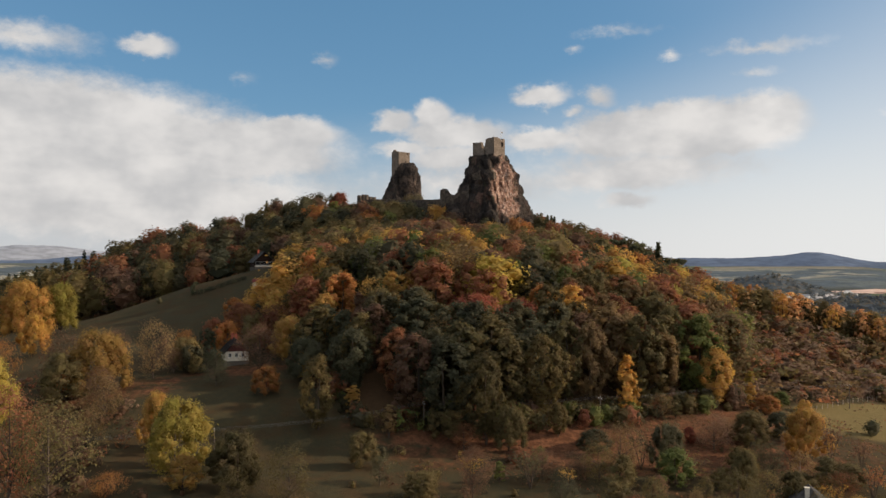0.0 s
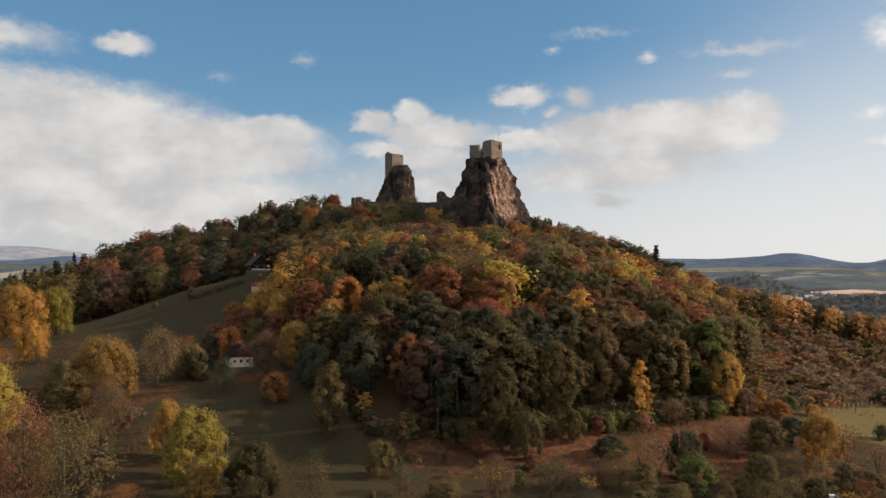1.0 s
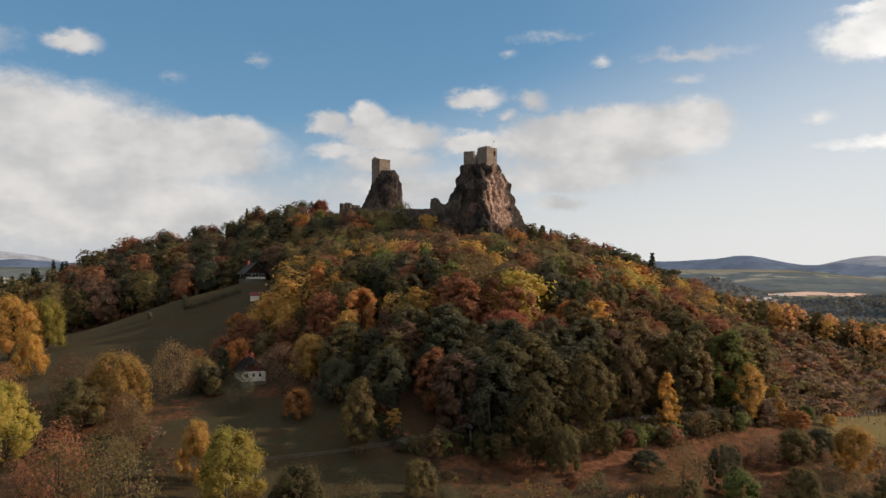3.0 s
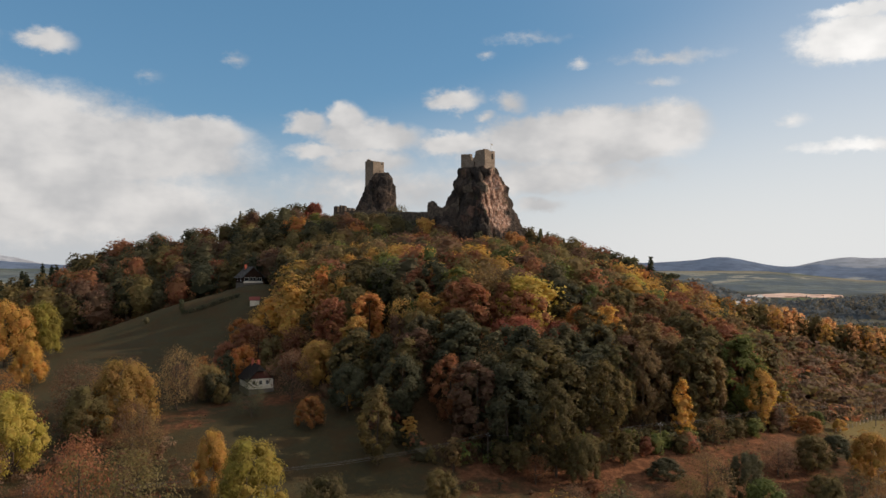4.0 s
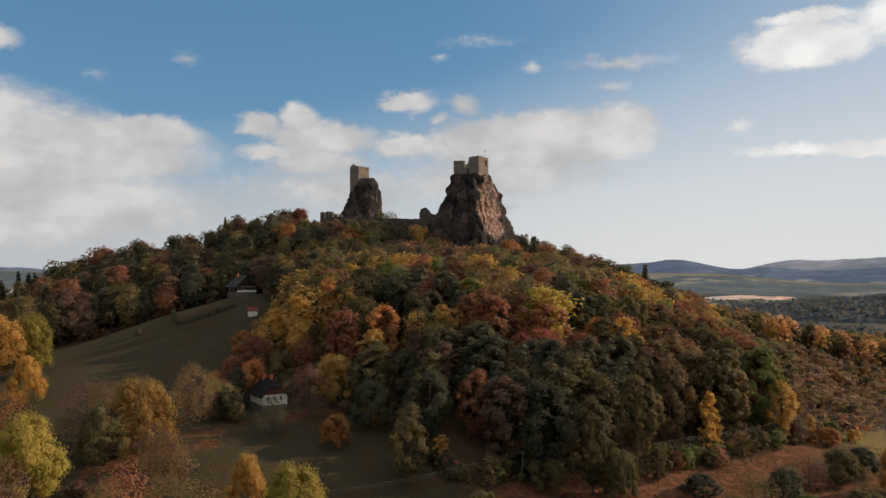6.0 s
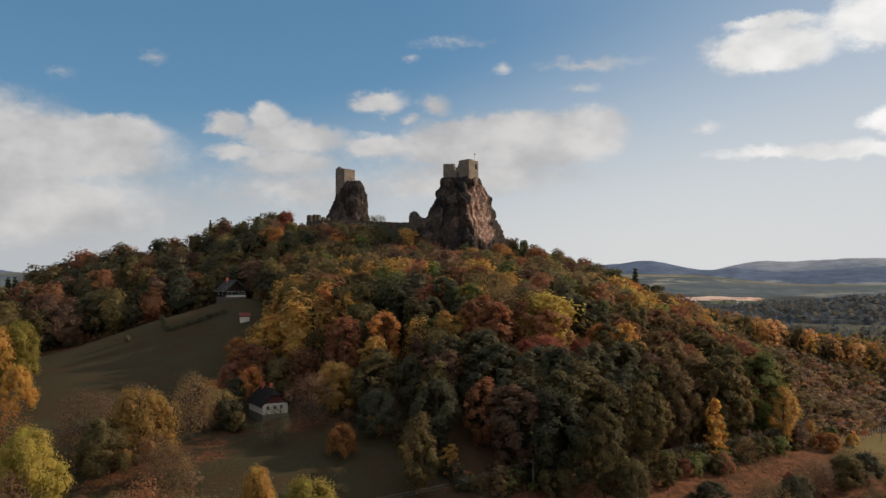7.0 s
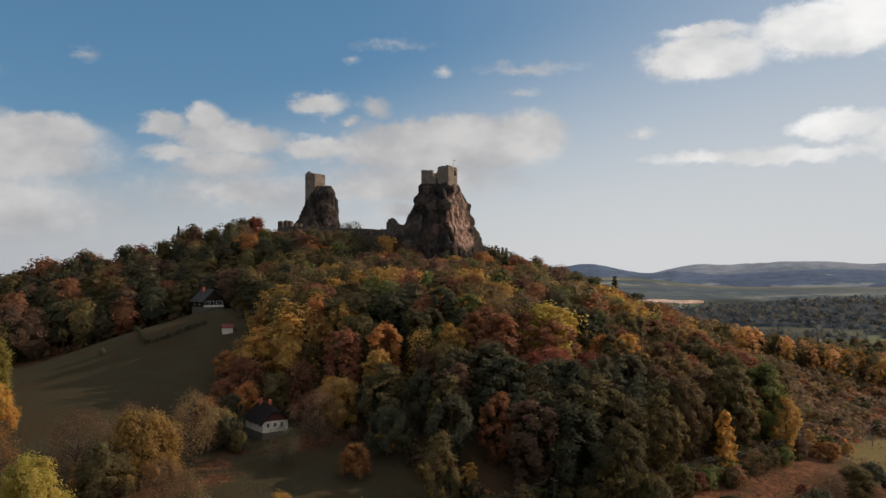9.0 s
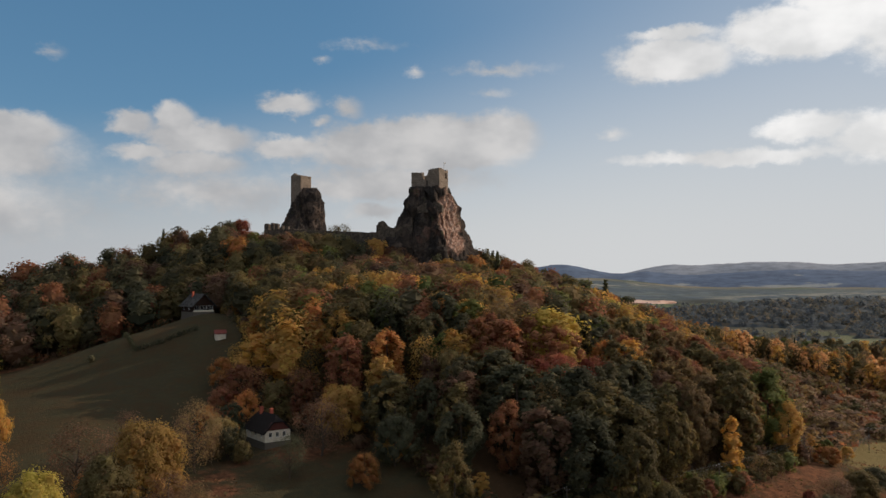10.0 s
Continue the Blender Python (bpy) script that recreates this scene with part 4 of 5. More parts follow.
def part_at(name, parent, mat, m, boxes, label=""):
    g = Geo()
    for lo, hi in boxes:
        g.box(lo, hi, m)
    return part(name, g, mat, parent, label)


def roof_slope(geo, pts, thick=0.22):
    """A sloping slab from its four upper corners."""
    p = [Vector(q) for q in pts]
    n = (p[1] - p[0]).cross(p[3] - p[0]).normalized()
    if n.z < 0:
        p.reverse()
        n = -n
    geo.add([q - n * thick for q in p] + p, [(3, 2, 1, 0), (4, 5, 6, 7), (0, 1, 5, 4), (1, 2, 6, 5), (2, 3, 7, 6), (3, 0, 4, 7)])


def house(label, x, y, z, turn, width, length, eaves, ridge, plinth, front, side, wall_mat, roof_mat, gable_mat, hip=0.0, chimneys=(), over=0.7, parapet=0.0, flue=None):
    """A gabled house: local x along the front gable, y back along the ridge."""
    ob = thing("house", pose(x, y, z, 0, 0, turn), label, "house")
    one = Matrix.Identity(4)
    base = Geo()
    base.box((-0.1, -0.1, -3.0), (width + 0.1, length + 0.1, plinth))
    part("plinth", base, STONE, ob, "rough stone plinth")
    if parapet:
        g = Geo()
        g.box((0.0, -0.16, plinth), (width, -0.004, plinth + parapet))
        part("parapet", g, WHITE, ob, "white boarded parapet under the windows")
    left = Matrix.Translation((0, length, 0)) @ pose(0, 0, 0, 0, 0, -90)
    right = Matrix.Translation((width, 0, 0)) @ pose(0, 0, 0, 0, 0, 90)
    rear = Matrix.Translation((width, length, 0)) @ pose(0, 0, 0, 0, 0, 180)
    for m, w, opens in ((one, width, front), (left, length, side), (right, length, side), (rear, width, [])):
        g = Geo()
        long_side = w == length
        sh = Matrix.Translation((0.35 if long_side else 0, 0, 0))
        holed_wall(g, w - (0.7 if long_side else 0), plinth, eaves, 0.35, [(o[0] - (0.35 if long_side else 0), o[1] - (0.35 if long_side else 0), o[2], o[3]) for o in opens], m @ sh)
        wl = part("wall", g.weld(), wall_mat, ob)
        for o in opens:
            window(wl, m, *o)
    mid = width / 2
    cut = ridge - hip * (ridge - eaves)
    share = (cut - eaves) / (ridge - eaves)
    for yy, face in ((0.0, 1), (length - 0.25, -1)):
        g = Geo()
        xs = [(0, eaves), (width, eaves), (width - mid * share, cut), (mid * share, cut)] if hip else [(0, eaves), (width, eaves), (mid, ridge - 0.01), (mid, ridge - 0.01)]
        g.add([(px, yy, pz) for px, pz in xs] + [(px, yy + 0.25, pz) for px, pz in xs],
              [(0, 1, 2, 3), (7, 6, 5, 4), (0, 4, 5, 1), (1, 5, 6, 2), (2, 6, 7, 3), (3, 7, 4, 0)])
        part("gable", g, gable_mat, ob, "dark boarded gable")
    drop = over * (ridge - eaves) / mid
    back = hip * (length * 0.18)
    for sx in (0, 1):
        g = Geo()
        e = -over if sx == 0 else width + over
        if hip:
            xc = mid * share if sx == 0 else width - mid * share
            roof_slope(g, [(e, -over, eaves - drop), (xc, -over, cut), (xc, length + over, cut), (e, length + over, eaves - drop)])
            roof_slope(g, [(xc, -over, cut), (mid, back + 0.4, ridge), (mid, length - back, ridge), (xc, length + over, cut)])
        else:
            roof_slope(g, [(e, -over, eaves - drop), (mid, -over, ridge), (mid, length + over, ridge), (e, length + over, eaves - drop)])
        part("roof", g, roof_mat, ob)
    if hip:
        for a, b, c in ((-over, back + 0.4, 1), (length + over, length - back, -1)):
            g = Geo()
            roof_slope(g, [(mid * share, a, cut), (width - mid * share, a, cut), (mid + 0.02, b, ridge), (mid - 0.02, b, ridge)])
            part("half_hip", g, roof_mat, ob)
    for cx, cy, top in chimneys:
        g = Geo()
        g.box((cx - 0.4, cy - 0.4, eaves), (cx + 0.4, cy + 0.4, top))
        ch = part("chimney", g, flue or BRICK, ob, "white chimney" if flue else "red brick chimney")
        g = Geo()
        g.box((cx - 0.5, cy - 0.5, top), (cx + 0.5, cy + 0.5, top + 0.15))
        part("cap", g, flue or BRICK, ch)
    return ob


house("white-walled cottage with dark half-hipped roof and stone base", -69.4, 264.6, 19.0, 20, 7.4, 12, 3.8, 7.7, 0.8,
      [(1.1, 2.1, 2.0, 3.3), (3.1, 4.1, 2.0, 3.3), (5.1, 6.1, 2.0, 3.3)], [(2.0, 3.0, 2.0, 3.3), (5.6, 6.6, 2.0, 3.3), (9.2, 10.2, 2.0, 3.3)],
      WHITE, DARK_ROOF, GABLE_RED, 0.42, [(4.0, 4.5, 8.8), (3.3, 9.2, 8.8)])
house("dark timber chalet with grey roof and white window band", -86.6, 381.8, 48.8, 25, 8.8, 10.5, 4.0, 8.2, 1.0,
      [(0.5, 2.5, 1.6, 3.4), (3.0, 5.7, 1.6, 3.4), (6.2, 8.3, 1.6, 3.4)], [(1.5, 3.0, 1.9, 3.4), (6.0, 7.5, 1.9, 3.4)],
      TIMBER, GREY_ROOF, TIMBER, 0.0, [(3.2, 7.0, 8.9)], 1.0, 0.55)
house("small white shed with a red tiled roof", -79.6, 349.4, 40.8, -85, 3.2, 3.6, 2.9, 4.0, 0.3, [], [], WHITE, RED_TILE, WHITE, 0.0, [], 0.3)
house("low house with grey roof and white chimney below the orchard", 71, 166, -1.2, -14, 7.0, 11, 2.7, 5.3, 0.4, [(1.5, 2.5, 1.1, 2.3), (4.4, 5.4, 1.1, 2.3)], [(3, 4, 1.1, 2.3)], WHITE, GREY_ROOF, WHITE, 0.0, [(2.0, 4.0, 6.2)], 0.5, 0.0, WHITE)
house("white house with dark roof at the wood's edge", 300, 455, float(height(304, 458)), -30, 8, 11, 5.0, 9.0, 0.5, [(1.5, 2.6, 1.6, 3.0), (5.2, 6.3, 1.6, 3.0)], [(3, 4.1, 1.6, 3.0), (7, 8.1, 1.6, 3.0)], WHITE, DARK_ROOF, WHITE, 0.0, [(4.0, 5.0, 10.0)], 0.6)

# ---- power line ----
POLE_WOOD = material("weathered_pole_wood", lambda g: g.mix(g.noise(where(g), 3.0), (0.085, 0.068, 0.056), (0.16, 0.13, 0.11)), 0.9)
WIRE = material("wire_aluminium", lambda g: g.mix(g.noise(where(g), 0.1), (0.11, 0.107, 0.103), (0.15, 0.147, 0.143)), 0.6, metal=0.2)
POLES = [(-103, 184.5), (-55, 200.4), (-5, 216.5), (42.5, 225.2), (86, 244.6), (129, 264.2), (172, 283.8), (215, 303.4)]


def power_poles():
    first = None
    for k, (x, y) in enumerate(POLES):
        if first is None:
            first = thing("power_pole", pose(x, y, float(height(x, y)), 0, 0, 22), "weathered wooden power pole with crossarm", "pole", "poles of the power line")
            g = Geo()
            g.tube([(0, 0, -0.5), (0, 0, 7.6)], [0.15, 0.11], 8)
            part("post", g, POLE_WOOD, first)
            g = Geo()
            g.box((-0.07, -0.9, 7.0), (0.07, 0.9, 7.16))
            part("crossarm", g, POLE_WOOD, first)
            for dy in (-0.8, 0, 0.8):
                g = Geo()
                zz = 7.16 if dy else 7.6
                g.tube([(0, dy, zz), (0, dy, zz + 0.25)], [0.07, 0.04], 6)
                part("insulator", g, FRAME_WHITE, first)
        else:
            copy_thing(first, pose(x, y, float(height(x, y)), 0, 0, 22))
    for (x0, y0), (x1, y1) in zip(POLES, POLES[1:]):
        z0, z1 = float(height(x0, y0)) + 7.4, float(height(x1, y1)) + 7.4
        side = Vector((-(y1 - y0), x1 - x0, 0)).normalized()
        for s, up in ((-0.8, 0), (0, 0.44), (0.8, 0)):
            g = Geo()
            pts = []
            for j in range(13):
                t = j / 12
                pts.append((x0 + (x1 - x0) * t + side.x * s, y0 + (y1 - y0) * t + side.y * s, z0 + (z1 - z0) * t + up - 1.1 * 4 * t * (1 - t)))
            g.tube(pts, [0.024] * 13, 3)
            tagged(new("power_cable", g.mesh("power_cable", WIRE)), "sagging power cable between wooden poles", "cable", "cables of the power line")


power_poles()


def field_fence():
    """Pale wooden posts with two wires along the upper edge of the green field."""
    ob = thing("fence", Matrix.Identity(4), "pale weathered wooden fence posts with thin wires", "fence")
    a, b = Vector((108, 252)), Vector((176, 305))
    pts = []
    for k in range(27):
        p = a.lerp(b, k / 26)
        z = float(height(p.x, p.y))
        g = Geo()
        g.tube([(p.x, p.y, z - 0.3), (p.x + 0.03 * (k % 3 - 1), p.y, z + 1.45)], [0.10, 0.08], 6)
        part("post", g, FENCE_WOOD, ob)
        pts.append((p.x, p.y, z))
    for up in (0.7, 1.25):
        g = Geo()
        g.tube([(x, y, z + up) for x, y, z in pts], [0.012] * len(pts), 3)
        part("wire", g, WIRE, ob)


FENCE_WOOD = material("pale_fence_wood", lambda g: g.mix(g.noise(where(g), 3.0), (0.34, 0.29, 0.24), (0.52, 0.46, 0.39)), 0.9)
field_fence()

# ---- single trees that stand out ----
MEADOW_TREES = [
    (-60.0, 186.6, 17.5, "fine", "lime", 0.92), (-69.1, 201.8, 14.7, "fine", "gold", 0.62),
    (-79.0, 166.5, 21.4, "fine_airy", "olive", 1.0), (-86.8, 166.8, 24.1, "fine_airy", "rust", 0.71),
    (-43.2, 175.6, 13.1, "fine", "olive", 1.0), (-31.7, 171.6, 11.1, "fine_airy", "olive", 1.16),
    (-49.3, 232.6, 8.4, "fine", "orange", 1.05), (-87.4, 250.5, 17.7, "fine_airy", "tan", 0.82),
    (-83.3, 257.3, 8.0, "airy", "brown", 0.92), (-98.0, 235.9, 19.0, "fine", "gold", 1.0), (-106, 231, 14.5, "fine", "olive", 1.1),
    (-110.0, 238.3, 7.7, "fine", "orange", 1.21),
]
GROVE_TREES = [
    (-113.2, 248.1, 14.9, "fine_airy", "brown", 1.45), (-103.5, 263.1, 11.9, "fine_airy", "brown", 0.94),
    (-65.7, 241.4, 10.5, "fine_airy", "dark", 0.99), (-168.9, 408.4, 19.7, "airy", "tan", 0.74),
    (-120.9, 354.1, 2.6, "bush", "dark", 1.05), (-175.6, 409.9, 3.1, "bush", "dark", 1.9),
    (-69.4, 172.5, 5.3, "fine_airy", "orange", 1.77), (-138.1, 280.0, 14.2, "fine", "amber", 0.75),
    (-116.1, 212.7, 19.7, "fine", "lime", 0.83), (-162, 322, 24, "fine", "amber", 0.95),
    (-152, 330, 21, "fine", "lime", 0.8),
]
PASTURE_TREES = [
    (91.0, 209.0, 13.2, "fine", "amber", 0.95), (93.2, 200.3, 12.0, "bare", "brown", 0.55),
    (100.5, 200.0, 7.8, "bare", "brown", 0.86), (93.0, 191.0, 5.5, "fine", "olive", 1.83),
    (121.9, 236.4, 4.7, "bush", "dark", 1.05), (95.3, 244.8, 5.6, "fine", "orange", 1.65),
    (89.5, 222.4, 7.7, "fine", "dark", 1.34), (80.1, 217.3, 9.4, "fine", "olive", 1.2),
    (70.1, 215.5, 9.3, "fine_airy", "brown", 1.51), (53.9, 198.7, 11.9, "fine", "dark", 0.84),
    (64.6, 218.0, 4.8, "fine", "red", 0.92), (38.8, 210.5, 5.8, "fine", "dark", 1.8),
    (40.7, 191.6, 13.2, "fine_airy", "tan", 1.08), (35.4, 189.6, 9.1, "fine_airy", "olive", 1.07),
    (58.0, 194.1, 5.5, "bare", "tan", 1.9), (68.3, 187.4, 9.5, "fine", "olive", 0.8),
]
ORCHARD_TREES = [
    (74.8, 190.3, 11.0, "fine_airy", "dark", 0.98), (80.9, 188.7, 4.4, "fine", "olive", 1.9),
    (96.5, 261.7, 8.4, "slim", "lime", 1.65), (74.9, 219.4, 6.9, "fine_airy", "tan", 1.55),
    (-19.3, 196.4, 8.5, "fine", "olive", 1.03), (-4.0, 175.6, 6.8, "fine", "olive", 1.34),
    (1.4, 213.4, 7.9, "fine", "olive", 1.27), (5.2, 208.3, 7.1, "fine_airy", "rust", 1.3),
    (16.4, 208.3, 12.2, "fine", "olive", 0.78), (17.7, 202.8, 3.9, "bush", "rust", 1.29),
    (6.4, 178.5, 11.6, "fine_airy", "brown", 0.82), (12.7, 188.8, 5.2, "slim", "green", 1.87),
    (11.2, 218.1, 5.9, "round", "olive", 1.3), (61.1, 233.5, 6.5, "airy", "tan", 1.56),
    (31.8, 194.5, 5.6, "fine_airy", "brown", 1.9), (22.7, 190.5, 6.9, "fine_airy", "brown", 1.41),
]
CROWN_TREES = [
    (-39.2, 372.8, 14, "round", "lime", 1.27), (-13.1, 407.7, 13, "round", "red", 1.2),
    (1.8, 408.1, 14, "round", "green", 1.51), (5.3, 287.5, 19, "airy", "tan", 0.99),
    (10.6, 256.2, 17, "round", "red", 1.19), (23.5, 258.9, 16, "round", "red", 0.96),
    (22.1, 276.4, 20, "spruce", "needle", 0.73), (12.2, 326.3, 15, "spruce", "needle", 0.94),
    (21.7, 310.6, 15, "round", "green", 1.04), (48.1, 364.7, 12, "round", "gold", 0.67),
    (43.7, 281.7, 19, "round", "tan", 0.84), (-0.8, 236.7, 20, "airy", "tan", 0.75),
    (-38.3, 289.3, 20, "round", "olive", 1.06), (-23.7, 271.2, 18, "airy", "gold", 0.91),
    (-65.2, 312.2, 15, "round", "gold", 1.7), (-48.2, 262.9, 14, "round", "gold", 1.1),
    (-57.3, 284.6, 15, "airy", "rust", 1.67), (-39.8, 241.3, 13, "round", "dark", 1.0),
    (0.2, 219.0, 24, "tall", "dark", 1.38), (-12.6, 232.4, 19, "tall", "rust", 1.0),
    (57.2, 345.9, 15, "round", "rust", 1.59), (-26.9, 320.3, 15, "round", "olive", 1.05),
]
EDGE_TREES = [
    (77.0, 249.5, 26, "tall", "green", 1.2), (80.5, 244.4, 18, "tall", "gold", 1.15),
    (51.0, 231.3, 18.5, "slim", "amber", 1.1), (53.0, 233, 13, "slim", "gold", 1.2), (55.7, 249.0, 24, "tall", "tan", 0.86),
    (69.0, 253.5, 26, "tall", "olive", 0.73), (-19.3, 259.0, 19, "round", "olive", 0.78),
    (-53.0, 294.5, 15, "airy", "olive", 1.15), (-73.0, 302.1, 12, "round", "rust", 1.45),
    (11.0, 211.5, 24, "tall", "olive", 0.86), (26.8, 223.8, 24, "tall", "olive", 0.93),
    (41.6, 235.7, 25, "tall", "tan", 0.82), (-25.3, 233.1, 19, "tall", "dark", 1.16),
    (-32.4, 216.7, 20, "tall", "olive", 0.88), (29.5, 286.2, 16, "round", "brown", 0.76),
    (-6.5, 276.2, 17, "round", "olive", 0.8), (97, 402, 19, "spruce", "needle", 1.2),
    # airy pair near (-14, 450): a bush, enlarged to show over the wall from the camera
    (103, 397, 25, "spruce", "pine", 1.5), (97, 403, 23, "pine", "pine", 1.6), (-14, 450, 16, "airy", "dark", 1.3), (-18, 452, 15, "airy", "olive", 1.2),
    (-62, 492, 16, "round", "red", 1.2), (-132, 247, 15, "airy", "orange", 0.9),
    (-41, 333, 17, "round", "gold", 1.0),
]
CREST_TREES = [
    (47, 440, 20, "spruce", "pine", 1.4), (53, 438, 17, "spruce", "pine", 1.5), (59, 440, 20, "spruce", "needle", 1.4), (64, 436, 17, "spruce", "pine", 1.5),
    (70, 432, 16, "pine", "pine", 1.4), (76, 428, 18, "spruce", "needle", 1.4), (108, 392, 21, "pine", "pine", 1.5), (-100, 470, 17, "spruce", "needle", 1.1),
    (38, 398, 15, "round", "orange", 1.2), (22, 394, 15, "round", "gold", 1.2), (8, 392, 13, "round", "rust", 1.2), (-6, 376, 14, "round", "lime", 1.2),
    (-22, 352, 15, "round", "gold", 1.2), (20, 348, 15, "round", "red", 1.1), (48, 330, 16, "round", "orange", 1.1), (64, 300, 17, "round", "orange", 1.1),
]
COTTAGE_TREES = [
    (-81, 262, 11, "round", "olive", 1.0), (-77, 272, 13, "tall", "dark", 1.0), (-84, 272, 12, "airy", "orange", 1.0),
    (-73, 282, 13, "round", "orange", 1.0), (-64, 284, 14, "round", "olive", 1.0), (-57, 276, 15, "tall", "rust", 1.1),
    (-50, 270, 13, "round", "gold", 0.9), (-76, 256, 6, "fine", "olive", 0.9), (-56, 254, 15, "airy", "brown", 1.1),
    (-90, 268, 10, "airy", "brown", 1.0), (-70, 296, 14, "airy", "rust", 1.1), (-80, 290, 12, "round", "rust", 1.0),
    (-78, 312, 10, "round", "orange", 1.1), (-74, 320, 9, "airy", "gold", 1.2), (-66, 338, 8, "round", "orange", 1.2),
]
LINE_TREES = [
    (65, 233, 7, "slim", "olive", 1.6), (92, 249, 8, "slim", "gold", 1.4), (21, 217, 8, "tall", "olive", 1.2), (30, 217, 9, "tall", "olive", 1.2),
    (110, 254, 4, "round", "gold", 1.3), (104, 256, 5, "round", "green", 1.2), (-14, 214, 9, "slim", "tan", 1.5), (-24, 222, 9, "slim", "gold", 1.6),
    (-79, 259.5, 9, "fine", "dark", 1.0),
]
KNOWN = LINE_TREES + MEADOW_TREES + GROVE_TREES + PASTURE_TREES + ORCHARD_TREES + EDGE_TREES + CROWN_TREES + CREST_TREES + COTTAGE_TREES


def left_grove():
    """A loose grove of thin brownish trees below the meadow."""
    rng = random.Random(77)
    made = []
    while len(made) < 16:
        x, y = rng.uniform(-150, -84), rng.uniform(178, 248)
        if y > 232 and x > -98 or any(math.hypot(x - a, y - b) < 5.5 for a, b in made) or any(math.hypot(x - k[0], y - k[1]) < 5 for k in KNOWN):
            continue
        made.append((x, y))
        colour = rng.choice(("brown", "tan", "rust", "olive", "tan", "gold", "brown"))
        tree(x, y, rng.uniform(9, 16), rng.choice(("airy", "airy", "bare", "fine_airy")), colour, rng.uniform(0.85, 1.1), group="trees of the lower grove")
    made = []
    while len(made) < 48:
        x, y = (rng.uniform(-60, 112), rng.uniform(138, 192)) if len(made) % 3 == 0 else (rng.uniform(22, 112), rng.uniform(162, 204))
        if y > 180 and x < -15 or x > 98 and y > 188 or any(math.hypot(x - a, y - b) < 6.5 for a, b in made) or any(math.hypot(x - k[0], y - k[1]) < 5 for k in KNOWN) or 15 < x < 66 and y > 200:
            continue
        made.append((x, y))
        colour = rng.choice(("olive", "dark", "olive", "brown", "rust", "tan", "gold", "green"))
        if x > 60 and colour in ("dark", "brown", "green"):
            colour = {"dark": "olive", "brown": "tan", "green": "olive"}[colour]
        tree(x, y, rng.uniform(5.0, 9.5), rng.choice(("fine_airy", "round", "bare", "airy")), colour, rng.uniform(1.0, 1.4), group="small trees of the pasture")


left_grove()
FINER = {"round": "fine", "airy": "fine_airy", "tall": "fine_tall"}
for x, y, tall, shape, colour, wide in KNOWN:
    shape = FINER.get(shape, shape) if y < 268 else shape
    tree(x, y, tall, shape, colour, wide, group="trees round the hill")


# ---- forest ----
def palette(x, y, z, rng):
    """The kind of tree at a place; dark kinds put in shade left and centre, pale ones sun on the ridge."""
    patch = noise.noise(Vector((x * 0.02, y * 0.02, 3.3)))
    u = rng.random() + 0.22 * patch
    if x < -185:
        return ("spruce", "needle") if u < 0.75 else ("tall", "olive")
    if x > 118:
        return (("birch", "straw"), ("birch", "tan"), ("birch", "gold"), ("birch", "tan"), ("birch", "straw"), ("birch", "gold"), ("tall", "olive"), ("birch", "orange"), ("birch", "straw"))[min(8, int(max(0, u) * 8.4))]
    if x > 45 and y > 375:
        return ("spruce", "pine") if u < 0.22 else ("pine", "needle") if u < 0.4 else ("tall", "olive") if u < 0.8 else ("tall", "rust")
    if x < -66:
        return (("tall", "dark"), ("round", "dark"), ("round", "olive"), ("tall", "dark"), ("round", "brown"), ("tall", "dark"), ("tall", "olive"), ("round", "rust"))[min(7, int(max(0, u) * 8))]
    if -48 < x < 45 and y < 262:
        return (("tall", "dark"), ("tall", "dark"), ("tall", "olive"), ("tall", "brown"), ("tall", "dark"), ("tall", "olive"), ("tall", "dark"))[min(6, int(max(0, u) * 7))]
    if x > 42 and y < 310:
        return (("tall", "olive"), ("tall", "tan"), ("tall", "rust"), ("tall", "green"), ("tall", "rust"), ("tall", "tan"), ("airy", "olive"), ("tall", "gold"))[min(7, int(max(0, u) * 8))]
    if z > 38:
        return (("round", "rust"), ("round", "olive"), ("round", "brown"), ("tall", "green"), ("round", "olive"), ("round", "tan"), ("round", "dark"), ("round", "rust"), ("round", "olive"), ("tall", "dark"), ("round", "gold"), ("round", "orange"))[min(11, int(max(0, u) * 10.8))]
    return (("tall", "olive"), ("tall", "dark"), ("tall", "gold"), ("tall", "olive"), ("airy", "tan"), ("tall", "dark"), ("tall", "green"), ("airy", "gold"), ("tall", "orange"), ("tall", "rust"), ("round", "lime"))[min(10, int(max(0, u) * 10.2))]


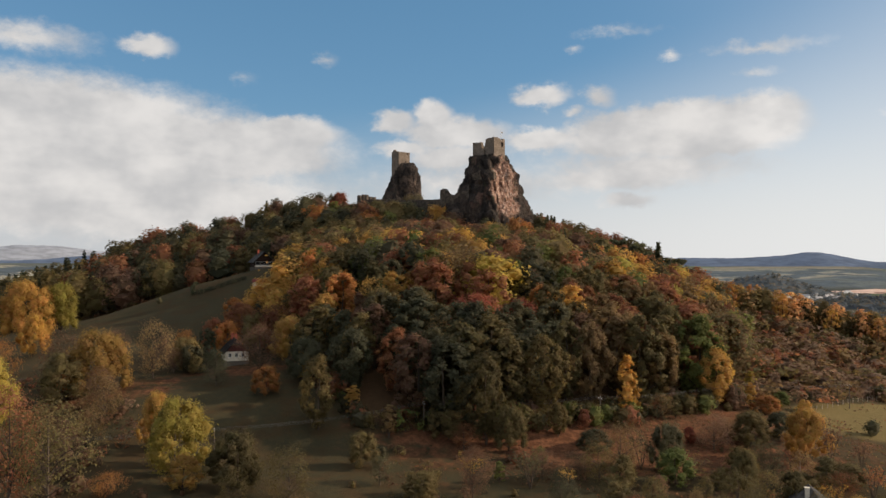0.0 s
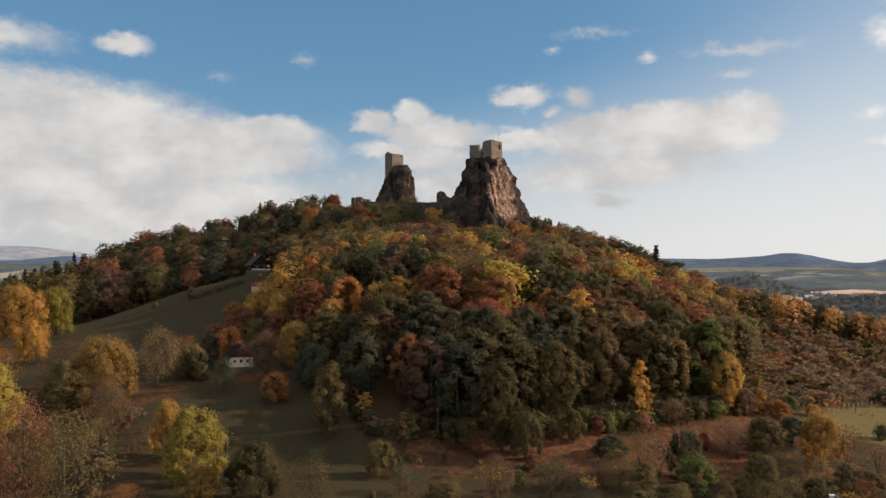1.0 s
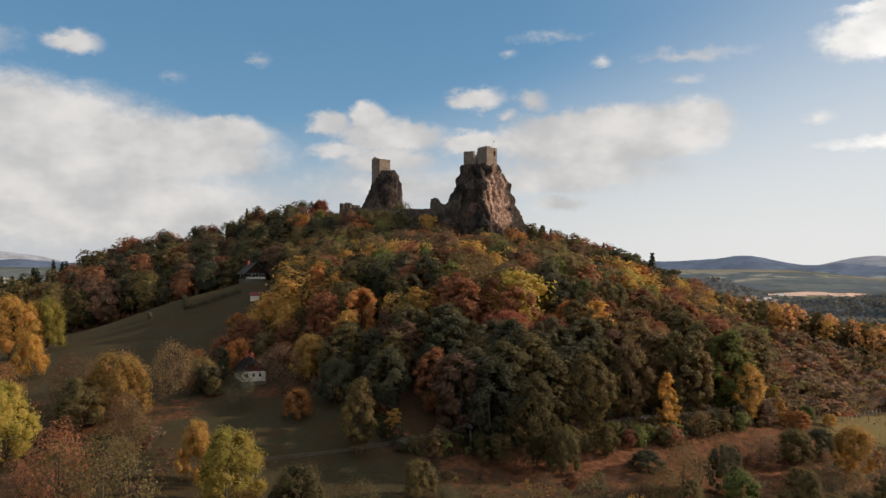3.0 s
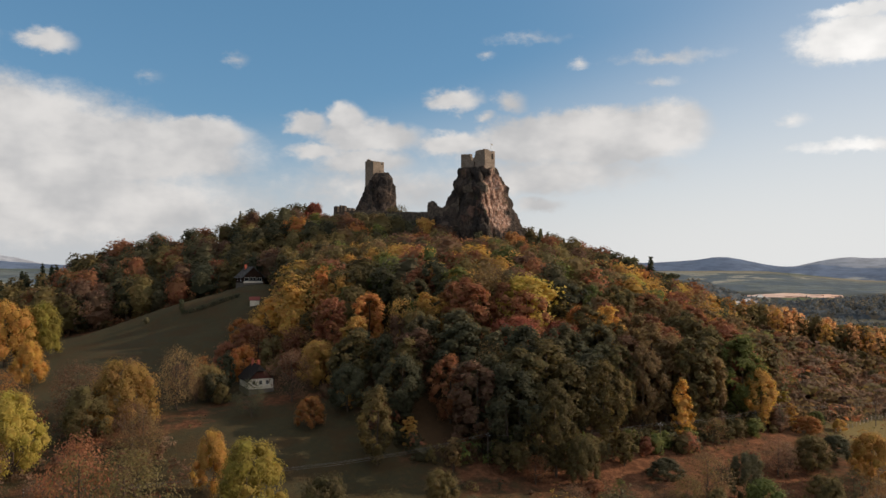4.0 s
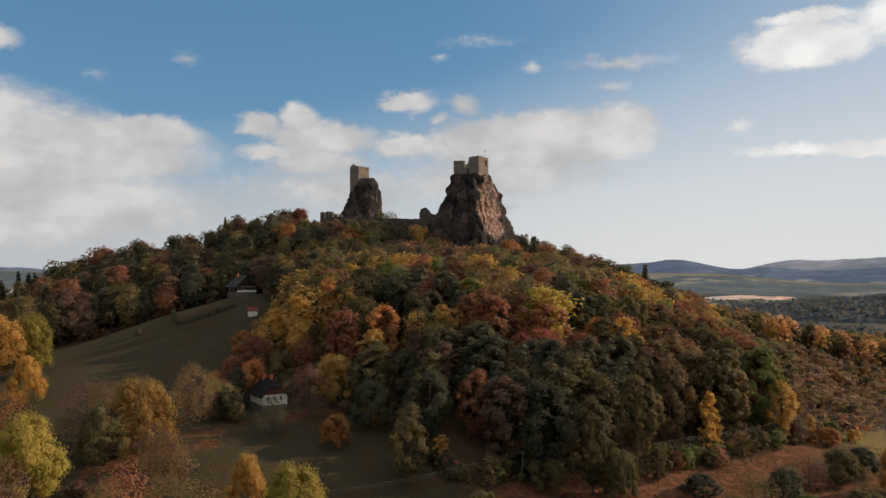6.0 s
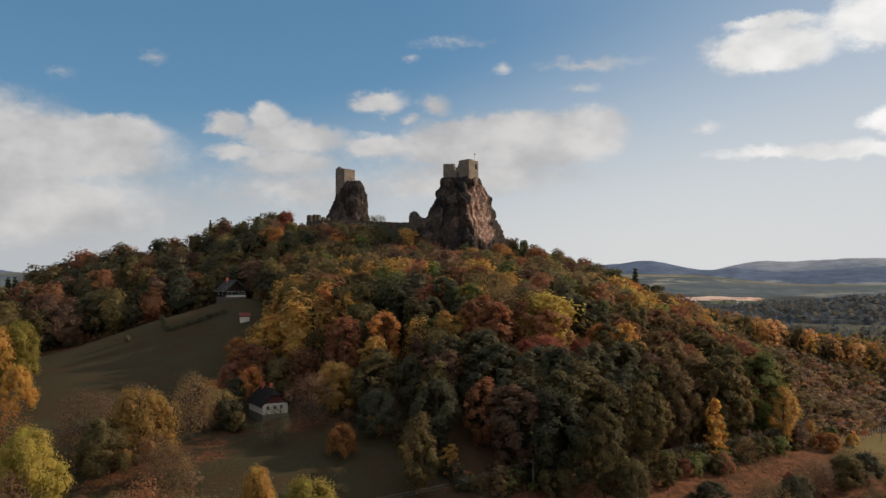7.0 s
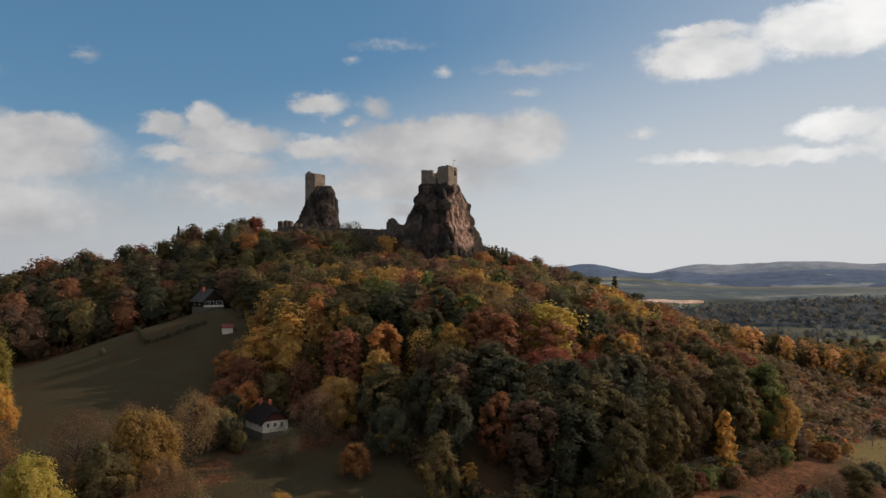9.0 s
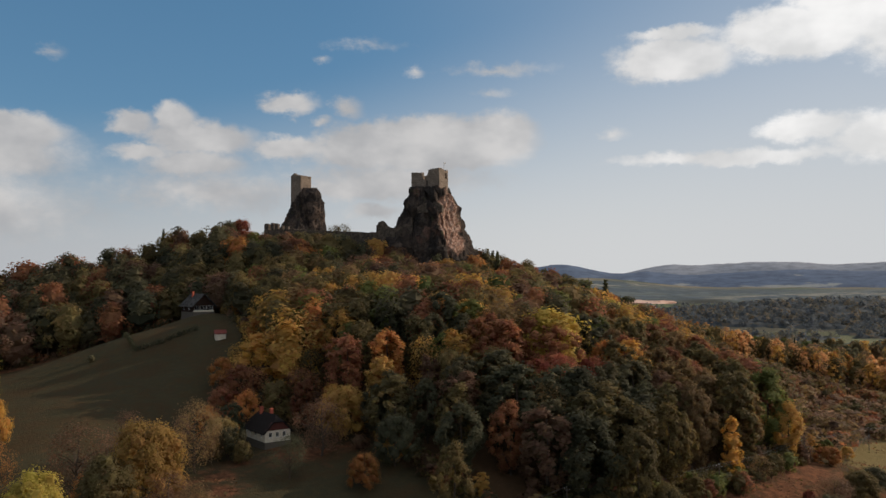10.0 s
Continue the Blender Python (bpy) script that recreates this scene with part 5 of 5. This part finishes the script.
def plant_forest():
    rng = np.random.default_rng(5)
    single, joined = 0, Forest()
    spots = []
    step = 8.3
    for y in np.arange(218, 520, step):
        for x in np.arange(-300, 400, step):
            px, py = x + rng.uniform(-3.4, 3.4), y + rng.uniform(-3.4, 3.4)
            if not wooded(px, py) or px < -0.54 * py - 22 or px > py - 95 or px < -66 and py > 474 or px > 118 and py > np.interp(px, RIDGE_X, RIDGE_Y) + 48 or 12 < px < 118 and py > 456 or px < -66 and py > 466:
                continue
            if math.hypot(px - 26, py - 427) < 22 or math.hypot(px + 24, py - 518) < 16 or math.hypot(px + 36, py - 517) < 13:
                continue
            along = (px + 49.6) * 0.64 - (py - 484) * 0.768
            across = (px + 49.6) * 0.768 + (py - 484) * 0.64
            if -2 < along < 78 and -2.6 < across < 50:
                continue
            if px > -60 and py > 500 or px > 60 and py > 470:
                continue
            if any(math.hypot(px - k[0], py - k[1]) < 5.5 for k in KNOWN) or math.hypot(px + 48, py - 229) < 10:
                continue
            if -92 < px < -58 and 262 < py < 282 or -92 < px < -74 and 378 < py < 398:
                continue
            spots.append((px, py))
    for _ in range(240):
        px = rng.uniform(112, 300)
        py = float(np.interp(px, RIDGE_X, RIDGE_Y)) + rng.uniform(-4, 30)
        spots.append((px, py))
    spots.sort(key=lambda s: s[1])
    for px, py in spots:
        z = float(height(px, py))
        shape, colour = palette(px, py, z, rng)
        tall = float(np.interp(z, (10, 30, 50), (23.0, 21.0, 16.0)))
        if px < -60:
            tall = float(np.interp(px, (-210, -190, -150, -125, -105, -75, -60), (23, 22.5, 20, 17.6, 17, 17, 15)))
        if px > 40:
            tall = float(np.interp(px, (40, 110, 118, 190, 300), (16, 16, 16, 14, 10)))
            if px < 118:
                tall = float(np.interp(py, (245, 300, 340, 380), (24, 21, 18, 18)))
        if -60 < px < 0 and py < 275:
            tall *= 0.78 + 0.22 * float(smooth(-40, 0, px))
        tall *= rng.uniform(0.84, 1.14)
        if px > -64 and px < 15 and z > 60:
            tall = min(tall, max(5.0, 85.5 - z + rng.uniform(-1, 1)))
        wide = rng.uniform(0.95, 1.45)
        if shape == "spruce":
            wide *= 1.1
        if px < 118 and px > -66 and single < 165 and py < 300:
            tree(px, py, tall, shape, colour, wide)
            single += 1
        else:
            if shape + "_far" in SHAPES:
                shape += "_far"
            joined.tree(px, py, tall, shape, colour, wide, rng)
    joined.done("forest", "dense mixed autumn forest in olive, rust and gold", "forest")


plant_forest()


def plant_scrub():
    """Brown thicket on the open slope below the ridge, rough bushes in the pasture, undergrowth along the wood's edge."""
    rng = np.random.default_rng(11)
    scrub = Forest()

    def bush(x, y, low, high, shapes, colours, wide=1.0):
        shape, colour = shapes[int(rng.integers(len(shapes)))], colours[int(rng.integers(len(colours)))]
        scrub.tree(x, y, rng.uniform(low, high), shape, colour, wide * rng.uniform(0.85, 1.25), rng)
    for _ in range(1500):
        x, y = rng.uniform(88, 290), rng.uniform(250, 372)
        if wooded(x, y) or y < 252 + 0.47 * (x - 90):
            continue
        bush(x, y, 2.4, 6.4, ("thicket", "thicket", "belt"), ("heath", "brown", "olive", "olive", "heath", "rust", "tan", "heath"), rng.uniform(1.2, 1.9))
    for _ in range(210):
        x, y = rng.uniform(-66, 112), rng.uniform(130, 216)
        if wooded(x, y) or -72 < x < -20 and 182 < y or x > 98 and y > 190 or rng.random() < 0.2:
            continue
        if 20 < x < 62 and 203 < y:
            continue
        bush(x, y, 1.0, 2.8, ("bush", "thicket", "bush", "thicket"), ("brown", "olive", "brown", "olive", "dark", "dark", "heath"))
    for _ in range(170):
        x, y = rng.uniform(-150, -76), rng.uniform(168, 250)
        if y > 228 and x > -97:
            continue
        bush(x, y, 1.4, 3.6, ("bush", "thicket", "thicket"), ("brown", "rust", "olive", "heath", "brown"), 1.2)
    for _ in range(150):
        t = rng.uniform(0, 1)
        x = -34 + 124 * t
        y = float(np.interp(x, EDGE_X, EDGE_Y)) + rng.uniform(-5, 2)
        bush(x, y, 2.5, 6.0, ("bush", "thicket", "bush"), ("olive", "dark", "green", "brown", "olive", "rust"))
    for _ in range(110):
        y = rng.uniform(226, 395)
        x = float(np.interp(y, SIDE_Y, SIDE_X)) + rng.uniform(-5, 3)
        if 255 < y < 285 or y < 244:
            continue
        bush(x, y, 2.5, 5.5, ("bush", "thicket", "bush"), ("orange", "rust", "olive", "brown", "gold", "dark"))
    for _ in range(90):
        x = rng.uniform(-205, -95)
        y = float(np.interp(x, TOP_X, TOP_Y)) + rng.uniform(-3, 3)
        bush(x, y, 1.5, 4.5, ("thicket",), ("dark", "brown", "olive", "rust"))
    scrub.done("scrub", "brown thicket and rough bushes on the open slope", "scrub")


plant_scrub()


def meadow_hedge():
    """A low dark hedge round the plot below the chalet."""
    rng = np.random.default_rng(41)
    hedge = Forest()
    line = [(-113, 392), (-111, 372), (-107.5, 356), (-106, 352.5), (-96.5, 353.5), (-84.6, 359.7)]
    for (x0, y0), (x1, y1) in zip(line, line[1:]):
        for k in range(int(math.hypot(x1 - x0, y1 - y0) / 0.7)):
            t = k * 0.7 / math.hypot(x1 - x0, y1 - y0)
            hedge.tree(x0 + (x1 - x0) * t + rng.uniform(-0.2, 0.2), y0 + (y1 - y0) * t, rng.uniform(1.4, 2.0), "thicket", ("needle", "dark", "needle")[int(rng.integers(3))], 0.75, rng)
    hedge.done("hedge", "low dark hedge round the plot below the chalet", "hedge")


meadow_hedge()


def grass_tufts():
    """Loose tufts of dry grass and fern in the pastures."""
    rng = np.random.default_rng(23)
    x = np.concatenate([rng.uniform(-160, 120, 26000), rng.uniform(-190, -70, 9000), rng.uniform(95, 260, 8000)])
    y = np.concatenate([rng.uniform(135, 262, 26000), rng.uniform(250, 400, 9000), rng.uniform(235, 360, 8000)])
    keep = (wooded(x, y) < 0.5) & ~((x > -92) & (x < -56) & (y > 262) & (y < 282))
    patch = np.array([noise.noise(Vector((a * 0.05, b * 0.05, 1.7))) + 0.5 * noise.noise(Vector((a * 0.3, b * 0.3, 4.1))) for a, b in zip(x, y)])
    keep &= (patch > 0.0) & ((x > -12) | (y > 205) & (y < 245) & (x < -78))
    x, y, patch = x[keep], y[keep], patch[keep]
    n = len(x)
    z = height(x, y)
    a = rng.uniform(0, 3.14, n)
    w, h_ = rng.uniform(0.25, 0.7, n), rng.uniform(0.12, 0.45, n)
    at = np.stack([x, y, z - 0.05], 1)
    side = np.stack([np.cos(a) * w, np.sin(a) * w, np.zeros(n)], 1)
    tip = np.stack([rng.normal(0, 0.2, n), rng.normal(0, 0.2, n), h_], 1)
    v = np.stack([at - side, at + side, at + tip], 1).reshape(-1, 3)
    f = np.full((n, 4), -1)
    f[:, :3] = np.arange(3 * n).reshape(-1, 3)
    kinds = [LEAF["brown"], LEAF["brown"], LEAF["olive"], LEAF["rust"]]
    slot = np.where(rng.random(n) < 0.3, 2, np.where(patch > 0.35, 1, np.where(rng.random(n) < 0.85, 0, 3)))
    me = quick_mesh("grass", v, f, kinds, slot, [("tree_var", "FACE", rng.random(n))])
    return tagged(new("grass", me), "tufts of dry autumn grass and fern", "grass", kind="stuff")


grass_tufts()


def valley_canopy():
    """The closed canopy of the distant woods: one sheet of rounded crowns, ending at the wood's edge."""
    rng = np.random.default_rng(19)
    step, cell = 5.0, 11.0
    xs, ys = np.arange(60, 1900, step), np.arange(430, 2340, step)
    gx, gy = np.meshgrid(xs, ys)
    x, y = gx.ravel() + rng.uniform(-1.2, 1.2, gx.size), gy.ravel() + rng.uniform(-1.2, 1.2, gx.size)
    r, az = np.hypot(x, y), np.arctan2(x, y)
    near = (r > 700) & (r < 2330) & (az > 0.08) & (az < 0.92) & (np.hypot(x - 1230, y - 2313) > 175)
    near &= (r < 1550) | (az < 0.28) | (az > 0.56) | (np.hypot(x - 760, y - 1960) < 165)
    mask = np.zeros(len(x))
    mask[near] = [far_wood(a, b) for a, b in zip(x[near], y[near])]
    ci, cj = np.floor(x / cell).astype(int), np.floor(y / cell).astype(int)
    jit = rng.random((260, 320, 3))
    best, who = np.full(len(x), 9e9), np.zeros(len(x))
    for di in (-1, 0, 1):
        for dj in (-1, 0, 1):
            j = jit[(ci + di) % 260, (cj + dj) % 320]
            d = np.hypot((ci + di + 0.1 + 0.8 * j[:, 0]) * cell - x, (cj + dj + 0.1 + 0.8 * j[:, 1]) * cell - y)
            who = np.where(d < best, j[:, 2], who)
            best = np.minimum(best, d)
    dome = np.sqrt(np.clip(1 - (best / 7.0) ** 2, 0, 1))
    z = height(x, y) - 1.0 + mask * (2.6 + 2.0 * who + 2.0 * dome + rng.uniform(-0.5, 0.5, len(x)))
    n, m = len(xs), len(ys)
    i = (np.arange(m - 1)[:, None] * n + np.arange(n - 1)[None]).ravel()
    quads = np.stack([i, i + 1, i + n + 1, i + n], 1)
    quads = quads[(mask[quads].max(1) > 0.3)]
    used = np.unique(quads)
    back = np.zeros(len(x), int)
    back[used] = np.arange(len(used))
    # the crowns take the two leaf colours with haze mixed in
    kind = np.where(who[quads[:, 0]] < 0.72, 0, 1)
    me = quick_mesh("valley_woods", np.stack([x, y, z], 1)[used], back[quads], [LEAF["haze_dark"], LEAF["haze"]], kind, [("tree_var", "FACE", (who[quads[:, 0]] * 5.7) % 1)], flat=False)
    tagged(new("valley_woods", me), "closed dark, haze-tinted woods covering the distant low hills", "woods", kind="stuff")


valley_canopy()


def plant_far_woods():
    """Copses, tree belts and single trees in the valley."""
    rng = np.random.default_rng(17)
    far = Forest()
    for k in range(17000):
        az = rng.uniform(0.16, 0.86) if k % 20 else rng.uniform(-0.75, -0.40)
        r = math.sqrt(rng.uniform(400 ** 2, 2350 ** 2))
        x, y = r * math.sin(az), r * math.cos(az)
        if abs(x + 10) < 190 and y < 620 or y < 300 or wooded(x, y) and y < 520 and -330 < x < 400:
            continue
        w = far_wood(x, y)
        if w < 0.5 and rng.random() > 0.05 or w >= 0.5 and r > 1550 and rng.random() > 0.35:
            continue
        # from 900 m outwards the leaf colours have distance haze in them
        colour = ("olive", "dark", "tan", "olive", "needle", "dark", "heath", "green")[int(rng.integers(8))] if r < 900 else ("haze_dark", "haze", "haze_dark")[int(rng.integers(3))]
        far.tree(x, y, rng.uniform(8, 13), "copse", colour, rng.uniform(0.95, 1.4), rng, trunk=False)
    for _ in range(900):
        x, y = rng.uniform(190, 820), rng.uniform(380, 930)
        belt = noise.noise(Vector((x * 0.012 + y * 0.004, y * 0.02, 2.2))) > -0.12 and math.hypot((x - 730) / 150, (y - 870) / 75) > 1.0
        if not belt or math.atan2(x, y) < 0.5 or math.hypot(x, y) < 480 or wooded(x, y) and y < 520 and x < 400:
            continue
        colour = ("olive", "dark", "tan", "gold", "needle", "green", "olive", "straw")[int(rng.integers(8))]
        far.tree(x, y, rng.uniform(10, 17), "spruce" if colour == "needle" else "birch_far" if colour == "straw" else "belt", colour, rng.uniform(0.9, 1.3), rng)
    far.done("valley_trees", "copses, tree belts and single trees in the valley", "trees")


plant_far_woods()


# ---- far valley: town and quarry ----
FAR_WALL = material("pale_far_walls", lambda g: g.mix(g.noise(where(g), 0.02), (0.50, 0.50, 0.50), (0.66, 0.65, 0.63)), 0.9)
FAR_ROOF = material("far_roofs", lambda g: g.mix(g.noise(where(g), 0.01), (0.30, 0.27, 0.26), (0.40, 0.40, 0.41)), 0.9)
SPOIL = material("pink_quarry_spoil", lambda g: g.mix(g.ramp(g.noise(where(g), 0.02, 5.0, 0.7), 0.35, 0.65), (0.50, 0.33, 0.26), (0.62, 0.46, 0.38)), 1.0)


def far_town():
    rng = random.Random(31)
    for k in range(84):
        az = radians(rng.gauss(23.5, 2.6))
        d = rng.uniform(1650, 2450)
        x, y = d * math.sin(az), d * math.cos(az)
        if math.hypot(x - 760, y - 1960) < 190:
            continue
        hall = k % 7 == 0
        w, l_, h_ = (rng.uniform(20, 40), rng.uniform(12, 20), rng.uniform(5, 8)) if hall else (rng.uniform(9, 15), rng.uniform(8, 11), rng.uniform(4, 7))
        ob = thing("far_hall" if hall else "far_house", pose(x, y, float(height(x, y)) - 0.5, 0, 0, rng.uniform(-40, 40)),
                   "long pale industrial hall in the distant town" if hall else "small pale house in the distant town", "building", "buildings of the far town")
        g = Geo()
        g.box((-w / 2, -l_ / 2, 0), (w / 2, l_ / 2, h_))
        part("wall", g, FAR_WALL, ob)
        g = Geo()
        up = 1.5 if hall else l_ * 0.42
        g.add([(-w / 2 - 0.5, -l_ / 2 - 0.5, h_), (w / 2 + 0.5, -l_ / 2 - 0.5, h_), (w / 2 + 0.5, l_ / 2 + 0.5, h_), (-w / 2 - 0.5, l_ / 2 + 0.5, h_), (-w / 2 - 0.5, 0, h_ + up), (w / 2 + 0.5, 0, h_ + up)],
              [(0, 1, 5, 4), (2, 3, 4, 5), (1, 2, 5), (3, 0, 4), (3, 2, 1, 0)])
        part("roof", g, FAR_WALL if hall else FAR_ROOF, ob)


far_town()


def quarry():
    """A wide heap of pale pink spoil in terraces."""
    cx, cy = 2620 * math.sin(radians(28.0)), 2620 * math.cos(radians(28.0))
    sides, verts = 96, []
    rings = [(1.0, -60), (0.97, 6), (0.90, 8), (0.86, 17), (0.70, 19), (0.62, 27), (0.40, 28), (0.3, 32), (0.01, 33)]
    for r, z in rings:
        for k in range(sides):
            a = 2 * math.pi * k / sides
            w = 1 + 0.22 * noise.fractal(Vector((math.cos(a) * 1.6, math.sin(a) * 1.6, z * 0.05)), 1.0, 2.0, 4)
            verts.append((152 * r * w * math.cos(a), 130 * r * w * math.sin(a), 0.36 * z * (0.75 + 0.4 * noise.noise(Vector((math.cos(a), math.sin(a), r * 2))))))
    faces = []
    for j in range(len(rings) - 1):
        for k in range(sides):
            t = (k + 1) % sides
            faces.append((j * sides + k, j * sides + t, (j + 1) * sides + t, (j + 1) * sides + k))
    ob = new("quarry", quick_mesh("quarry", np.array(verts), np.array(faces), [SPOIL]))
    ob.matrix_basis = pose(cx, cy, float(height(cx, cy)), 0, 0, -28)
    tagged(ob, "wide pale pink quarry heap in terraces", "quarry")


quarry()
